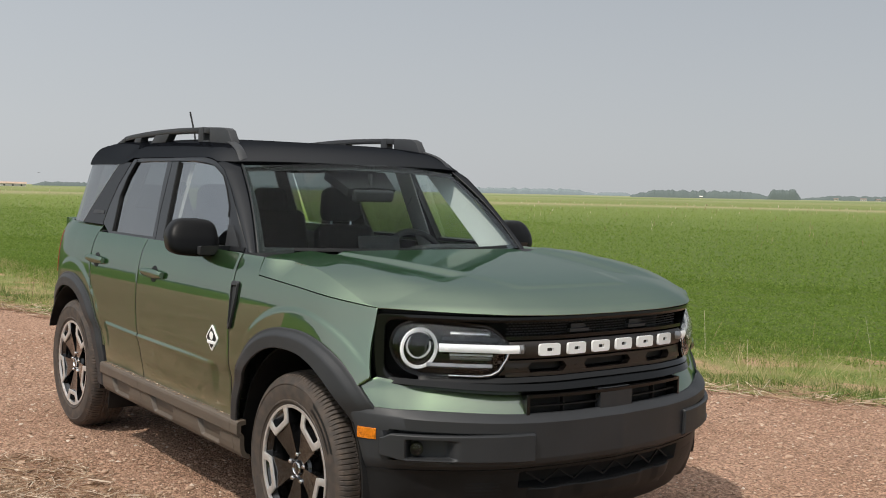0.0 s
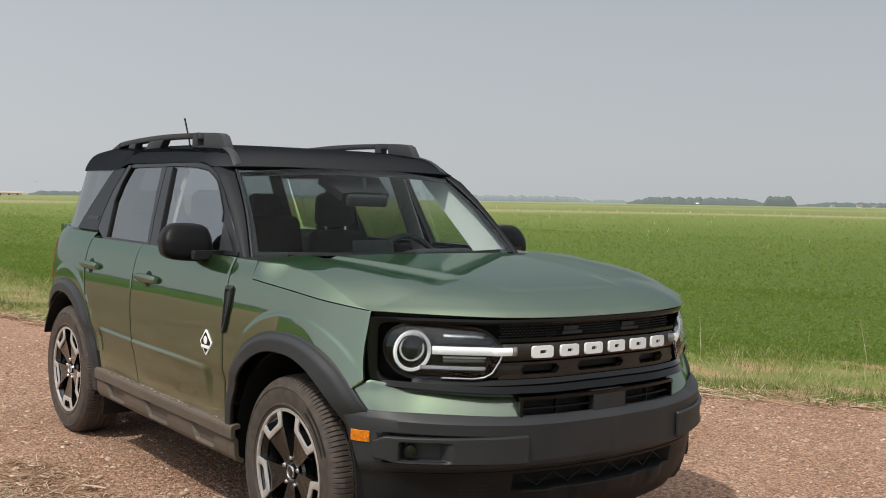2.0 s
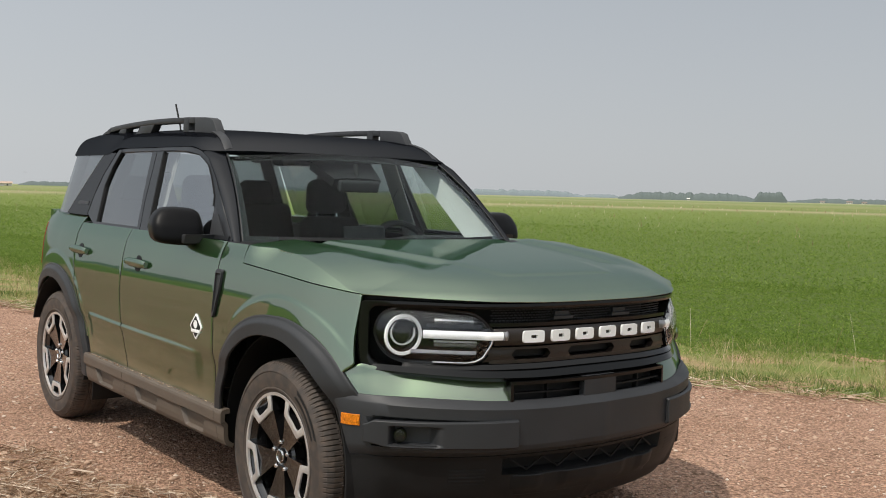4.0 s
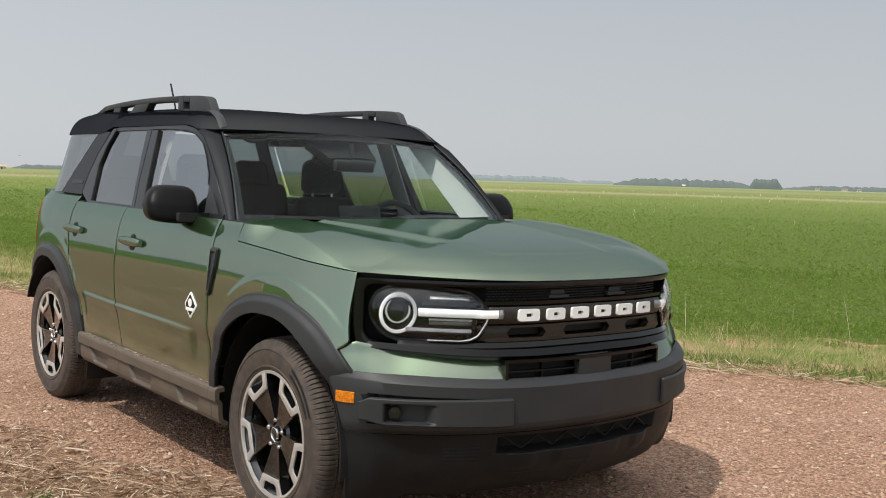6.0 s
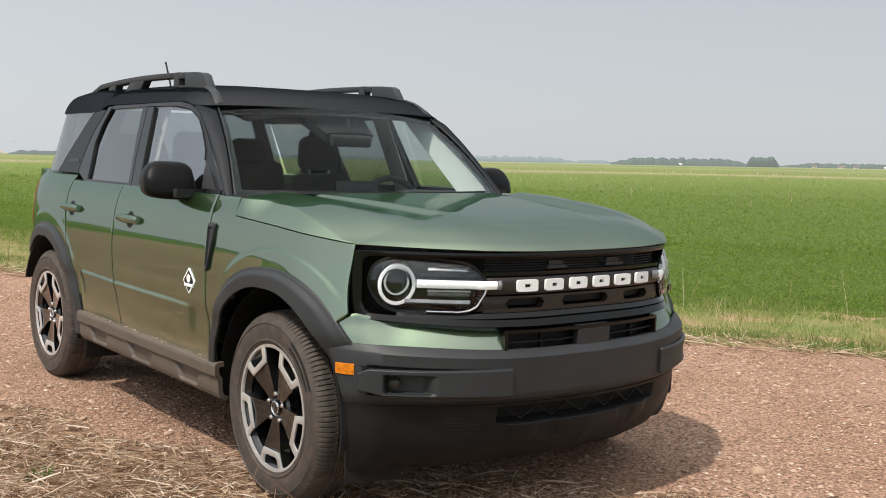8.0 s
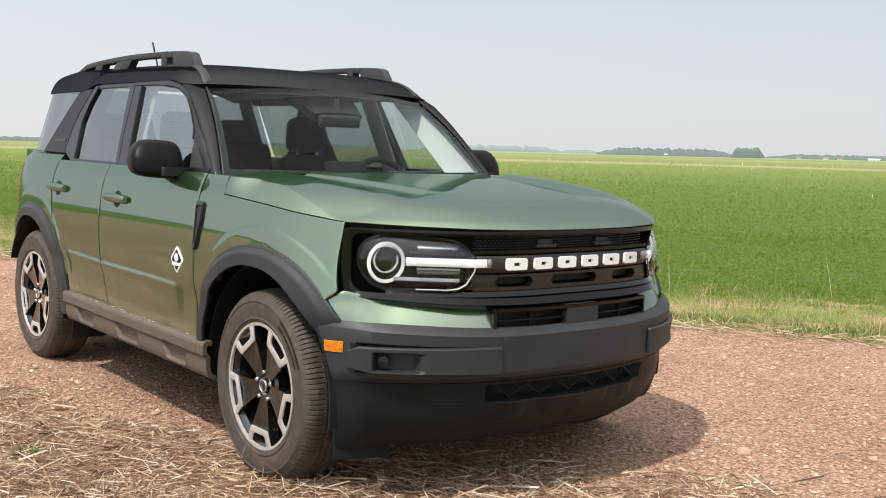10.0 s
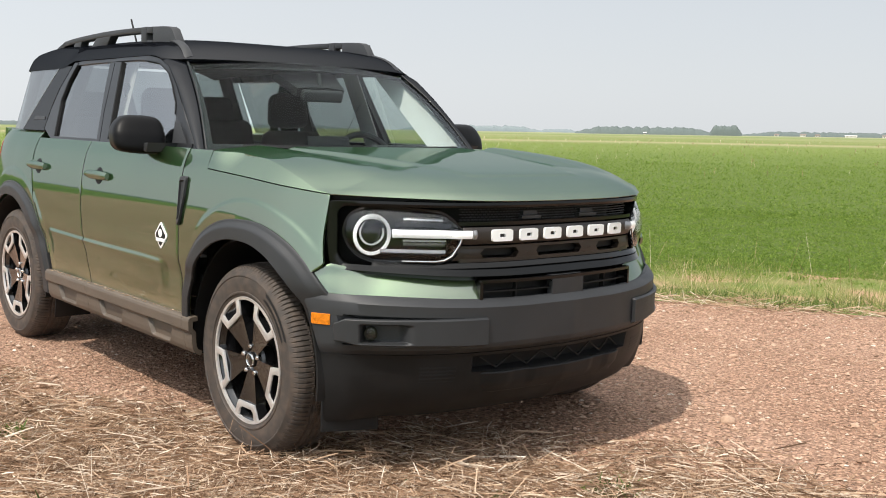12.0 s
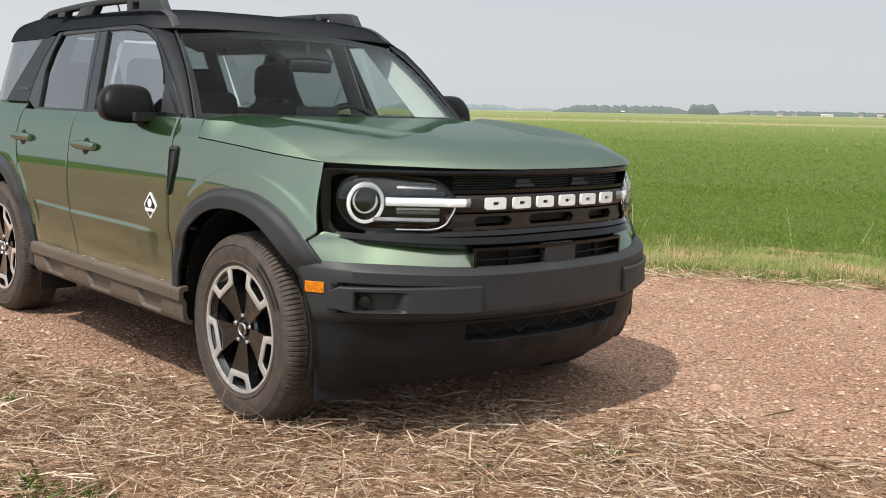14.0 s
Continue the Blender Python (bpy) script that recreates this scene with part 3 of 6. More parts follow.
# bonnet
top_mid = spline([-0.36, -0.1, 0.2, 0.45, 0.58, 0.66, 0.73, 0.782, 0.80], [1.170, 1.156, 1.134, 1.110, 1.092, 1.074, 1.050, 1.027, 1.014])
lip = spline([0, 0.35, 0.50, 0.60, 0.70, 0.78, 0.84, 0.87], [0.800, 0.777, 0.729, 0.659, 0.569, 0.499, 0.446, 0.43])
U, V = np.meshgrid(edged(150, 0.004), np.linspace(-1, 1, 301), indexing="ij")
HALF = 0.845
yq = np.sign(V) * (1 - (1 - np.abs(V)) ** 1.6)
xr = -0.3165 - 0.042 * (1 - yq**2)
xf = lip(np.abs(yq) * HALF)
x = xr + (xf - xr) * U
zb = hood_line(np.minimum(x, 0.6)) + GAP
half = side(np.minimum(x, 0.44), np.minimum(zb, 1.09)) - np.clip(x - 0.44, 0, 1) * 0.0
yv = yq * half
yn = np.abs(yv)
back = 0.800 - lip(np.minimum(np.abs(yq) * HALF, 0.87))
zc = top_mid(np.minimum(x + back * step(-0.1, 0.45, x), 0.80)) + 0.016 * yq**2 * step(0.0, 0.5, x)
zb = np.minimum(zb, zc)
ratio = np.abs(yq)
rear_k = step(-0.10, -0.31, x)
soft = 5.0 + 6.0 * step(0.45, 0.0, x) + 9.0 * rear_k
z = zb + (zc - zb) * np.clip(1 - ratio**soft, 0, 1) ** (0.5 - 0.20 * step(0.45, 0.0, x) - 0.08 * rear_k)
# raised middle that narrows forward to a sharp front edge, a closed channel on either side, and soft outer pods
ridge = 0.415 - 0.234 * x
wall = 0.580 - 0.14 * x
dome = 0.005 * step(ridge + 0.045, ridge - 0.020, yn) * step(0.600, 0.566, x)
channel = -0.012 * step(ridge - 0.015, ridge + 0.055, yn) * step(wall + 0.030, wall - 0.050, yn) * step(0.445, 0.34, x + 0.5 * (wall - yn) * step(0.1, 0.4, x))
pod = np.exp(-(((yn - 0.665) / 0.085) ** 2)) * 0.010 * step(0.55, 0.30, x)
z = z + (dome + pod + channel) * step(1.0, 0.9, ratio)
lean = side(np.minimum(x, 0.44), np.minimum(z, 1.165)) - 0.75 * step(-0.30, -0.12, x) * np.maximum(z - zb, 0)
yv = np.sign(yv) * np.minimum(yn, np.maximum(lean, half - 0.075))
P = np.stack([x, yv, z], -1)
part("hood", shell(P, 0.0025, 0.0002, away=np.array((0, 0, 0.5))), PAINT, suv, "", 0.6)

# windscreen, cowl, roof
U, V = np.meshgrid(edged(12, 0.01), np.linspace(-1, 1, 31), indexing="ij")
bx, tx = -0.62 + 0.25 * (1 - V**2), -1.05 + 0.10 * (1 - V**2)
by, ty = 0.765 * V, 0.635 * V
bz, tz = 1.160 + 0 * V, 1.540 + 0.026 * (1 - V**2)
bow = 0.018 * np.sin(math.pi * U)
P = np.stack([bx + (tx - bx) * U + bow, by + (ty - by) * U, bz + (tz - bz) * U + bow], -1)
pane("windscreen", shell(P, 0.006, 0.0), GLASS, suv, "clear windscreen")


def band(u0, u1, v0, v1, name, off=-0.003, mat=PIANO):
    """A black printed border laid inside the windscreen."""
    U, V = np.meshgrid(np.linspace(u0, u1, 6), np.linspace(v0, v1, 24), indexing="ij")
    bx, tx = -0.62 + 0.25 * (1 - V**2), -1.05 + 0.10 * (1 - V**2)
    bow = 0.018 * np.sin(math.pi * U) - 0.010
    P = np.stack([bx + (tx - bx) * U + bow, (0.765 + (0.635 - 0.765) * U) * V, 1.160 + (0.380 + 0.026 * (1 - V**2)) * U + bow], -1)
    return part(name, shell(P, 0.004, 0.0), mat, suv)


band(0.0, 0.06, -1, 1, "screen_border")
band(0.945, 1.0, -1, 1, "screen_border")
band(0.06, 0.945, -1, -0.955, "screen_border")
band(0.06, 0.945, 0.962, 1, "screen_border")

U, V = np.meshgrid(np.linspace(0, 1, 6), np.linspace(-1, 1, 31), indexing="ij")
x0, x1 = -0.31 - 0.05 * (1 - V**2) - 0.0, -0.64 + 0.25 * (1 - V**2)
P = np.stack([x0 + (x1 - x0) * U, 0.84 * V, 1.135 + 0.018 * U + 0 * V], -1)
part("cowl", shell(P, 0.02, 0.0, away=np.array((0, 0, 0))), MATT, suv, "matt black cowl under the windscreen")

roof_mid = spline([-3.15, -3.08, -2.9, -2.5, -2.0, -1.5, -1.25, -1.12, -1.04, -0.99, -0.94], [1.615, 1.652, 1.676, 1.689, 1.694, 1.684, 1.670, 1.655, 1.633, 1.605, 1.560])
U, V = np.meshgrid(edged(90, 0.004), np.linspace(-1, 1, 111), indexing="ij")
yv = np.sign(V) * (1 - (1 - abs(V)) ** 1.8)
xf = -1.055 + 0.105 * (1 - np.clip(abs(yv) / 0.9, 0, 1) ** 2) - 0.06 * step(0.9, 1.0, abs(yv))
x = xf + (-3.13 + 0.14 * yv**4 - xf) * U
zb = np.where(x > -1.25, 1.578 - 0.038 * step(-1.25, -1.0, x), 1.578 - 0.036 * step(-2.18, -2.36, x))
zc = roof_mid(np.minimum(x + (-0.945 - xf) * (1 - U) ** 2, -0.94))
z = zb + np.maximum(zc - zb, 0) * np.sqrt(np.clip(1 - abs(yv) ** (6 + 9 * step(-2.2, -2.7, x)), 0, 1))
W = upper(x, z) + 0.002


def roof_z(x, y):
    """Height of the roof skin near its front corner."""
    zb = np.where(x > -1.25, 1.585 - 0.045 * step(-1.25, -1.0, x), 1.585)
    yv = np.clip(np.abs(y) / upper(x, zb), 0, 1)
    xf = -1.055 + 0.105 * (1 - np.clip(yv / 0.9, 0, 1) ** 2) - 0.06 * step(0.9, 1.0, yv)
    u = np.clip((x - xf) / (-3.13 - xf), 0, 1)
    zc = roof_mid(np.minimum(x + (-0.945 - xf) * (1 - u) ** 2, -0.94))
    return zb + np.maximum(zc - zb, 0) * np.sqrt(np.clip(1 - yv**6, 0, 1))


part("roof", shell(np.stack([x, yv * W, z], -1), 0.025, 0.0003, away=np.array((-2, 0, 1.0))), BLACK, suv, "glossy black roof panel")

# cabin sides
def curve(zs, xs):
    """An upright edge that bends: its x for each height."""
    return lambda z: np.interp(z, zs, xs)


door_edge = curve([1.140, 1.165, 1.196, 1.310, 1.427, 1.520, 1.562, 1.579, 1.585, 1.586], [-0.620, -0.647, -0.675, -0.796, -0.919, -1.039, -1.147, -1.270, -1.450, -1.640])
front_glass = curve([1.150, 1.171, 1.241, 1.347, 1.432, 1.488, 1.535, 1.551, 1.557, 1.558], [-0.805, -0.817, -0.842, -0.883, -0.959, -1.020, -1.130, -1.251, -1.400, -1.640])
front_end = curve([1.15, 1.56], [-1.424, -1.558])
door_joint = curve([1.15, 1.30, 1.56], [-1.520, -1.580, -1.640])
rear_start = curve([1.15, 1.42, 1.56], [-1.560, -1.660, -1.700])
rear_glass = curve([1.15, 1.174, 1.367, 1.47, 1.555], [-2.150, -2.159, -2.222, -2.200, -2.149])
pillar_joint = curve([1.150, 1.157, 1.209, 1.320, 1.429, 1.562, 1.590], [-2.190, -2.204, -2.346, -2.335, -2.300, -2.204, -2.180])
quarter_front = curve([1.199, 1.545], [-2.716, -2.400])
quarter_rear = curve([1.199, 1.545], [-2.895, -2.934])

for sgn in (-1, 1):
    cab = lambda xa, xb, lo, hi, off=0.0, nu=10, nv=40: xz_panel(xa, xb, lo, hi, upper, sgn, nu, nv, off)
    # front pillar between windscreen and door
    U, V = np.meshgrid(edged(30), edged(8, 0.05), indexing="ij")
    a = np.stack([-0.615 - 0.43 * U + 0.018 * np.sin(math.pi * U), (0.768 - 0.130 * U), 1.150 + 0.392 * U + 0.018 * np.sin(math.pi * U)], -1)
    bz = 1.150 + 0.415 * U
    b = np.stack([door_edge(bz) + 0.004, upper(door_edge(bz), bz), bz], -1)
    P = a + (b - a) * V[..., None]
    P[..., 2] += 0.004 * np.sin(math.pi * V) * U**0.5
    P[..., 0] += 0.010 * np.sin(math.pi * V)
    P[..., 1] += 0.008 * np.sin(math.pi * V)
    P[..., 1] *= sgn
    part("front_pillar", shell(P, 0.035, 0.002), BLACK, suv)
    # bright thin trim along the edge of the windscreen
    rim = [Vector((-0.612 - 0.43 * u + 0.018 * math.sin(math.pi * u), sgn * (0.764 - 0.130 * u), 1.152 + 0.392 * u + 0.018 * math.sin(math.pi * u))) for u in np.linspace(0, 1, 24)]
    part("screen_trim", sweep(rim, ring(0.0045, 6), (0, 1, 0)), FRAME, suv)
    # door frames
    # front door frame in one bend, from the mirror up and over to the joint
    fr = np.linspace(0, 1, 90)
    zo, zi = 1.150 + 0.436 * (1 - (1 - fr) ** 2.6), 1.155 + 0.403 * (1 - (1 - fr) ** 2.6)
    po, pi_ = np.stack([door_edge(zo) - 0.003, zo], -1), np.stack([front_glass(zi), zi], -1)
    Q = pi_[:, None, :] + (po - pi_)[:, None, :] * edged(5, 0.06)[None, :, None]
    part("window_frame", shell(np.stack([Q[..., 0], sgn * (upper(Q[..., 0], Q[..., 1]) - 0.002), Q[..., 1]], -1), 0.03, 0.003), FRAME, door_f)
    part("window_frame", shell(cab(lambda z: door_joint(z) - GAP, -2.20, lambda x: 1.558 - 0.004 * step(-1.9, -2.2, x), lambda x: 1.585 - 0.016 * step(-1.95, -2.2, x), -0.004, 24, 6), 0.03, 0.003), FRAME, door_r)
    part("belt_trim", shell(cab(-0.66, -1.52, 1.156, 1.174, 0.004, 14, 5), 0.02, 0.003), FRAME, door_f)
    part("belt_trim", shell(cab(-1.524, -2.20, 1.156, 1.172, 0.004, 14, 5), 0.02, 0.003), FRAME, door_r)
    part("middle_pillar", shell(cab(front_end, lambda z: door_joint(z) + GAP, 1.165, 1.556, 0.0), 0.03, 0.003), FRAME, door_f)
    part("middle_pillar", shell(cab(lambda z: door_joint(z) - GAP, rear_start, 1.165, 1.556, 0.001), 0.03, 0.003), FRAME, door_r)
    part("window_frame", shell(cab(rear_glass, lambda z: pillar_joint(z) + 0.004, 1.158, 1.568, -0.001), 0.03, 0.003), FRAME, door_r)
    part("rear_pillar", shell(cab(lambda z: pillar_joint(z) - 0.004, quarter_front, 1.199, 1.552, 0.0, 14, 40), 0.03, 0.0015), COVER, suv, "glossy black rear pillar")
    # black seals beside the frames
    for edge, z0, z1, w in ((pillar_joint, 1.16, 1.568, 0.006), (rear_glass, 1.172, 1.556, 0.012), (front_end, 1.172, 1.556, 0.011), (front_glass, 1.30, 1.552, 0.007)):
        P = cab(lambda z: edge(z) + w / 2, lambda z: edge(z) - w / 2, z0, z1, 0.0015 if edge is not pillar_joint else -0.008, 2, 40)
        part("window_seal", shell(P, 0.012, 0.0005), MATT, door_f if edge in (front_end, front_glass) else door_r)
    # glass
    for xa, xb, top, mat, own in (
        (front_glass, front_end, 1.557, SIDEGLASS, door_f),
        (rear_start, rear_glass, 1.556, TINTED, door_r),
        (quarter_front, quarter_rear, 1.546, TINTED, suv),
    ):
        pane("window_glass", shell(cab(xa, xb, 1.168 if own != suv else 1.20, top, -0.012 if own != suv else -0.002, 14, 40), 0.004, 0.0), mat, own)
    P = cab(lambda z: quarter_front(z) + 0.002, lambda z: quarter_front(z) - 0.003, 1.205, 1.542, 0.0015, 2, 20)
    part("glass_edge", shell(P, 0.004, 0.001), GREYLAMP, suv)

# tail: closing panels behind the cabin
U, V = np.meshgrid(np.linspace(0, 1, 14), np.linspace(-1, 1, 25), indexing="ij")
x = -3.47 - 0.03 * np.sin(U * math.pi) + 0.05 * V**4
part("tailgate", shell(np.stack([x, 0.70 * V, 0.48 + 0.72 * U], -1), 0.03), PAINT, suv)
x = -3.30 + 0.16 * U + 0.40 * V**4 - 0.20 * V**4 * U
pane("rear_window", shell(np.stack([x, (0.79 - 0.11 * U) * V, 1.20 + 0.39 * U], -1), 0.005, 0.0), TINTED, suv)
U, V = np.meshgrid(np.linspace(0, 1, 10), np.linspace(-1, 1, 25), indexing="ij")
part("rear_bumper", shell(np.stack([-3.50 + 0.55 * abs(V) ** 6, 0.74 * V, 0.30 + 0.28 * U], -1), 0.03), CLAD, suv)
for sgn in (-1, 1):
    P = xz_panel(-3.27, -3.45, 0.86, 1.12, side, sgn, 10, 8, 0.004)
    part("tail_lamp", shell(P, 0.03), RED, suv, "red tail lamp")

# underbody
part("underbody", box((3.3, 1.36, 0.10), (-1.35, 0, 0.28), 0.03), MATT, suv)
part("floor_pan", box((2.75, 1.62, 0.05), (-1.9, 0, 0.47), 0.01), MATT, suv)
part("bulkhead", box((0.06, 1.66, 0.72), (-0.46, 0, 0.78), 0.01), MATT, suv)
part("engine_tray", box((1.0, 1.0, 0.5), (0.15, 0, 0.62), 0.05), MATT, suv)


# ---- the car's face ----
def mirrored(f):
    return lambda y: f(np.abs(y))


grille_plan = mirrored(spline([0, 0.35, 0.50, 0.60, 0.70, 0.78, 0.84, 0.86], [0.785, 0.762, 0.715, 0.645, 0.555, 0.485, 0.43, 0.40]))
bump_plan = mirrored(spline([0, 0.3, 0.55, 0.68, 0.78, 0.86, 0.91, 0.935, 0.945], [0.86, 0.83, 0.76, 0.69, 0.61, 0.52, 0.42, 0.30, 0.2]))
fascia_plan = mirrored(spline([0, 0.3, 0.52, 0.65, 0.75, 0.83, 0.875, 0.905, 0.925, 0.94], [0.825, 0.797, 0.735, 0.66, 0.585, 0.515, 0.46, 0.40, 0.34, 0.25]))


def on(plan, y, z, off=0.0):
    """Points on the face: across y, up z, off metres proud of the plan curve."""
    y, z, off = np.broadcast_arrays(np.asarray(y, float), np.asarray(z, float), np.asarray(off, float))
    slope = (plan(y + 1e-4) - plan(y - 1e-4)) / 2e-4
    n = np.stack([np.ones_like(slope), -slope], -1)
    n /= np.linalg.norm(n, axis=-1, keepdims=True)
    return np.stack([plan(y) + n[..., 0] * off, y + n[..., 1] * off, z], -1)


INSIDE = np.array((-1.0, 0.0, 0.6))


def face_strip(plan, y0, y1, lo, hi, off, nu=40, nv=6, th=0.02, roll=0.003):
    """A strip across the face between two heights; lo, hi and off may be functions."""
    con = lambda f: f if callable(f) else (lambda *q: f + 0 * q[0])
    lo, hi, off = con(lo), con(hi), con(off)
    U, V = np.meshgrid(edged(nu, 0.006), edged(nv, 0.04), indexing="ij")
    y = y0 + (y1 - y0) * U
    z = lo(y) + (hi(y) - lo(y)) * V
    return shell(on(plan, y, z, off(y, z, V)), th, roll, INSIDE)


def outline_ring(plan, pts, scales, offs, centre=None, th=0.004, bm=None, tilt=0.0):
    """A closed outline on the face with rings drawn in towards its middle."""
    pts = np.array(pts)
    c = np.array(centre) if centre is not None else pts.mean(0)
    Q = np.array([[c + (p - c) * k for k in scales] for p in pts])
    return shell(on(plan, Q[..., 0], Q[..., 1], np.array(offs)[None, :] + tilt * (c[1] - Q[..., 1])), th, 0.0, INSIDE, bm=bm, closed=True)


grille = part("grille", face_strip(grille_plan, -0.835, 0.835, lambda y: 0.748 + 0.03 * np.abs(y) ** 3, 1.006, -0.12, 60, 10), MATT, suv, "black grille panel with brown bars")
part("bonnet_seal", face_strip(grille_plan, -0.842, 0.842, 1.000, lambda y: 1.020 + 0.008 * np.abs(y), -0.03, 60, 3, 0.05), MATT, grille)
part("grille_lip", face_strip(grille_plan, -0.80, 0.80, lambda y: 0.742 + 0.045 * np.abs(y) ** 3, lambda y: 0.768 + 0.035 * np.abs(y) ** 3, lambda y, z, v: 0.022 - 0.012 * v, 60, 6, 0.05), PIANO, grille)
part("grille_lip", face_strip(grille_plan, -0.72, 0.72, 0.774, 0.792, lambda y, z, v: 0.010 - 0.015 * v, 60, 5, 0.05), PIANO, grille)


def long_outline(y1, z0, z1, rb, rt, n=26):
    """A wide rounded outline on the face with many points along its long edges."""
    pts = [(-y1 + rb + (2 * y1 - 2 * rb) * k / n, z0) for k in range(n + 1)]
    pts += [(y1 - rb + rb * math.sin(a), z0 + rb - rb * math.cos(a)) for a in np.linspace(0.15, math.pi / 2, 7)]
    pts += [(y1 - rt + rt * math.cos(a), z1 - rt + rt * math.sin(a)) for a in np.linspace(0.0, math.pi / 2 - 0.1, 6)]
    pts += [(y1 - rt - (2 * y1 - 2 * rt) * k / n, z1) for k in range(n + 1)]
    pts += [(-y1 + rt - rt * math.sin(a), z1 - rt + rt * math.cos(a)) for a in np.linspace(0.1, math.pi / 2, 6)]
    pts += [(-y1 + rb - rb * math.cos(a), z0 + rb - rb * math.sin(a)) for a in np.linspace(0.0, math.pi / 2 - 0.15, 7)]
    return np.array(pts)


outer, inner = long_outline(0.842, 0.748, 1.010, 0.075, 0.02), long_outline(0.812, 0.772, 0.988, 0.062, 0.03)
Q = np.stack([outer + (inner - outer) * k for k in (0.0, 0.0, 0.06, 0.5, 0.9, 1.0, 1.0)], 1)
frame_off = np.array((-0.05, -0.003, 0.003, 0.004, 0.0, -0.008, -0.055))
part("grille_frame", shell(on(grille_plan, Q[..., 0], Q[..., 1], frame_off[None, :]), 0.003, 0.0, INSIDE, closed=True), PIANO, grille, "glossy black grille surround", 0.5)
# middle bar that carries the badge shapes, and the bars above and below
part("grille_bar", face_strip(grille_plan, -0.46, 0.46, 0.856, 0.922, lambda y, z, v: 0.0 - 0.01 * (2 * v - 1) ** 4, 50, 8, 0.03), BROWN, grille)
part("grille_bar", face_strip(grille_plan, -0.475, 0.475, 0.926, 0.940, -0.006, 50, 3, 0.03), PIANO, grille)
part("grille_bar", face_strip(grille_plan, -0.47, 0.47, 0.842, 0.852, -0.012, 50, 3, 0.02), BROWN, grille)
part("grille_bar", face_strip(grille_plan, -0.47, 0.47, 0.792, 0.806, -0.012, 50, 3, 0.02), BROWN, grille)
for y0, y1 in ((-0.475, -0.385), (-0.215, -0.125), (0.125, 0.215), (0.385, 0.475)):
    waist = [(y0 - 0.022, 0.848), (y0 + 0.0, 0.824), (y0 - 0.022, 0.798), (y1 + 0.022, 0.798), (y1 - 0.0, 0.824), (y1 + 0.022, 0.848)]
    part("grille_bridge", outline_ring(grille_plan, waist, (1.0, 0.97, 0.5, 0.05), (-0.04, -0.013, -0.012, -0.012)), BROWN, grille)
for yc in (-0.155, 0.155):
    part("grille_bridge", face_strip(grille_plan, yc - 0.05, yc + 0.05, 0.946, 0.958, -0.012, 8, 4, 0.02), CLAD, grille)
    part("grille_bridge", face_strip(grille_plan, yc - 0.035, yc + 0.035, 0.958, 0.976, -0.022, 8, 4, 0.02), CLAD, grille)
# honeycomb insert behind the upper opening
bm = bmesh.new()
for y in np.arange(-0.46, 0.4601, 0.016):
    for k, z in enumerate(np.arange(0.944, 0.984, 0.0095)):
        p = on(grille_plan, y + 0.008 * (k % 2), z, -0.036)
        box((0.006, 0.0125, 0.0035), tuple(p), 0, (0, 0, 0), bm=bm)
part("grille_mesh", bm, CLAD, grille)
for y0, y1 in ((-0.385, -0.215), (-0.125, 0.125), (0.215, 0.385)):
    part("grille_slot", face_strip(grille_plan, y0 + 0.008, y1 - 0.008, 0.812, 0.838, -0.045, 10, 3, 0.01), MATT, grille)

# six plain white raised shapes across the middle bar
for k in range(6):
    yc = -0.308 + k * 0.1232
    h = 0.043 if 0 < k < 5 else 0.044
    out = rounded([(yc - 0.045, 0.868), (yc + 0.045, 0.868), (yc + 0.045, 0.868 + h), (yc - 0.045, 0.868 + h)], 0.010)
    bm = outline_ring(grille_plan, out, (1.0, 0.97, 0.30, 0.27), (0.002, 0.011, 0.011, 0.002))
    part("badge_block", bm, WHITE, grille, "plain white raised block")

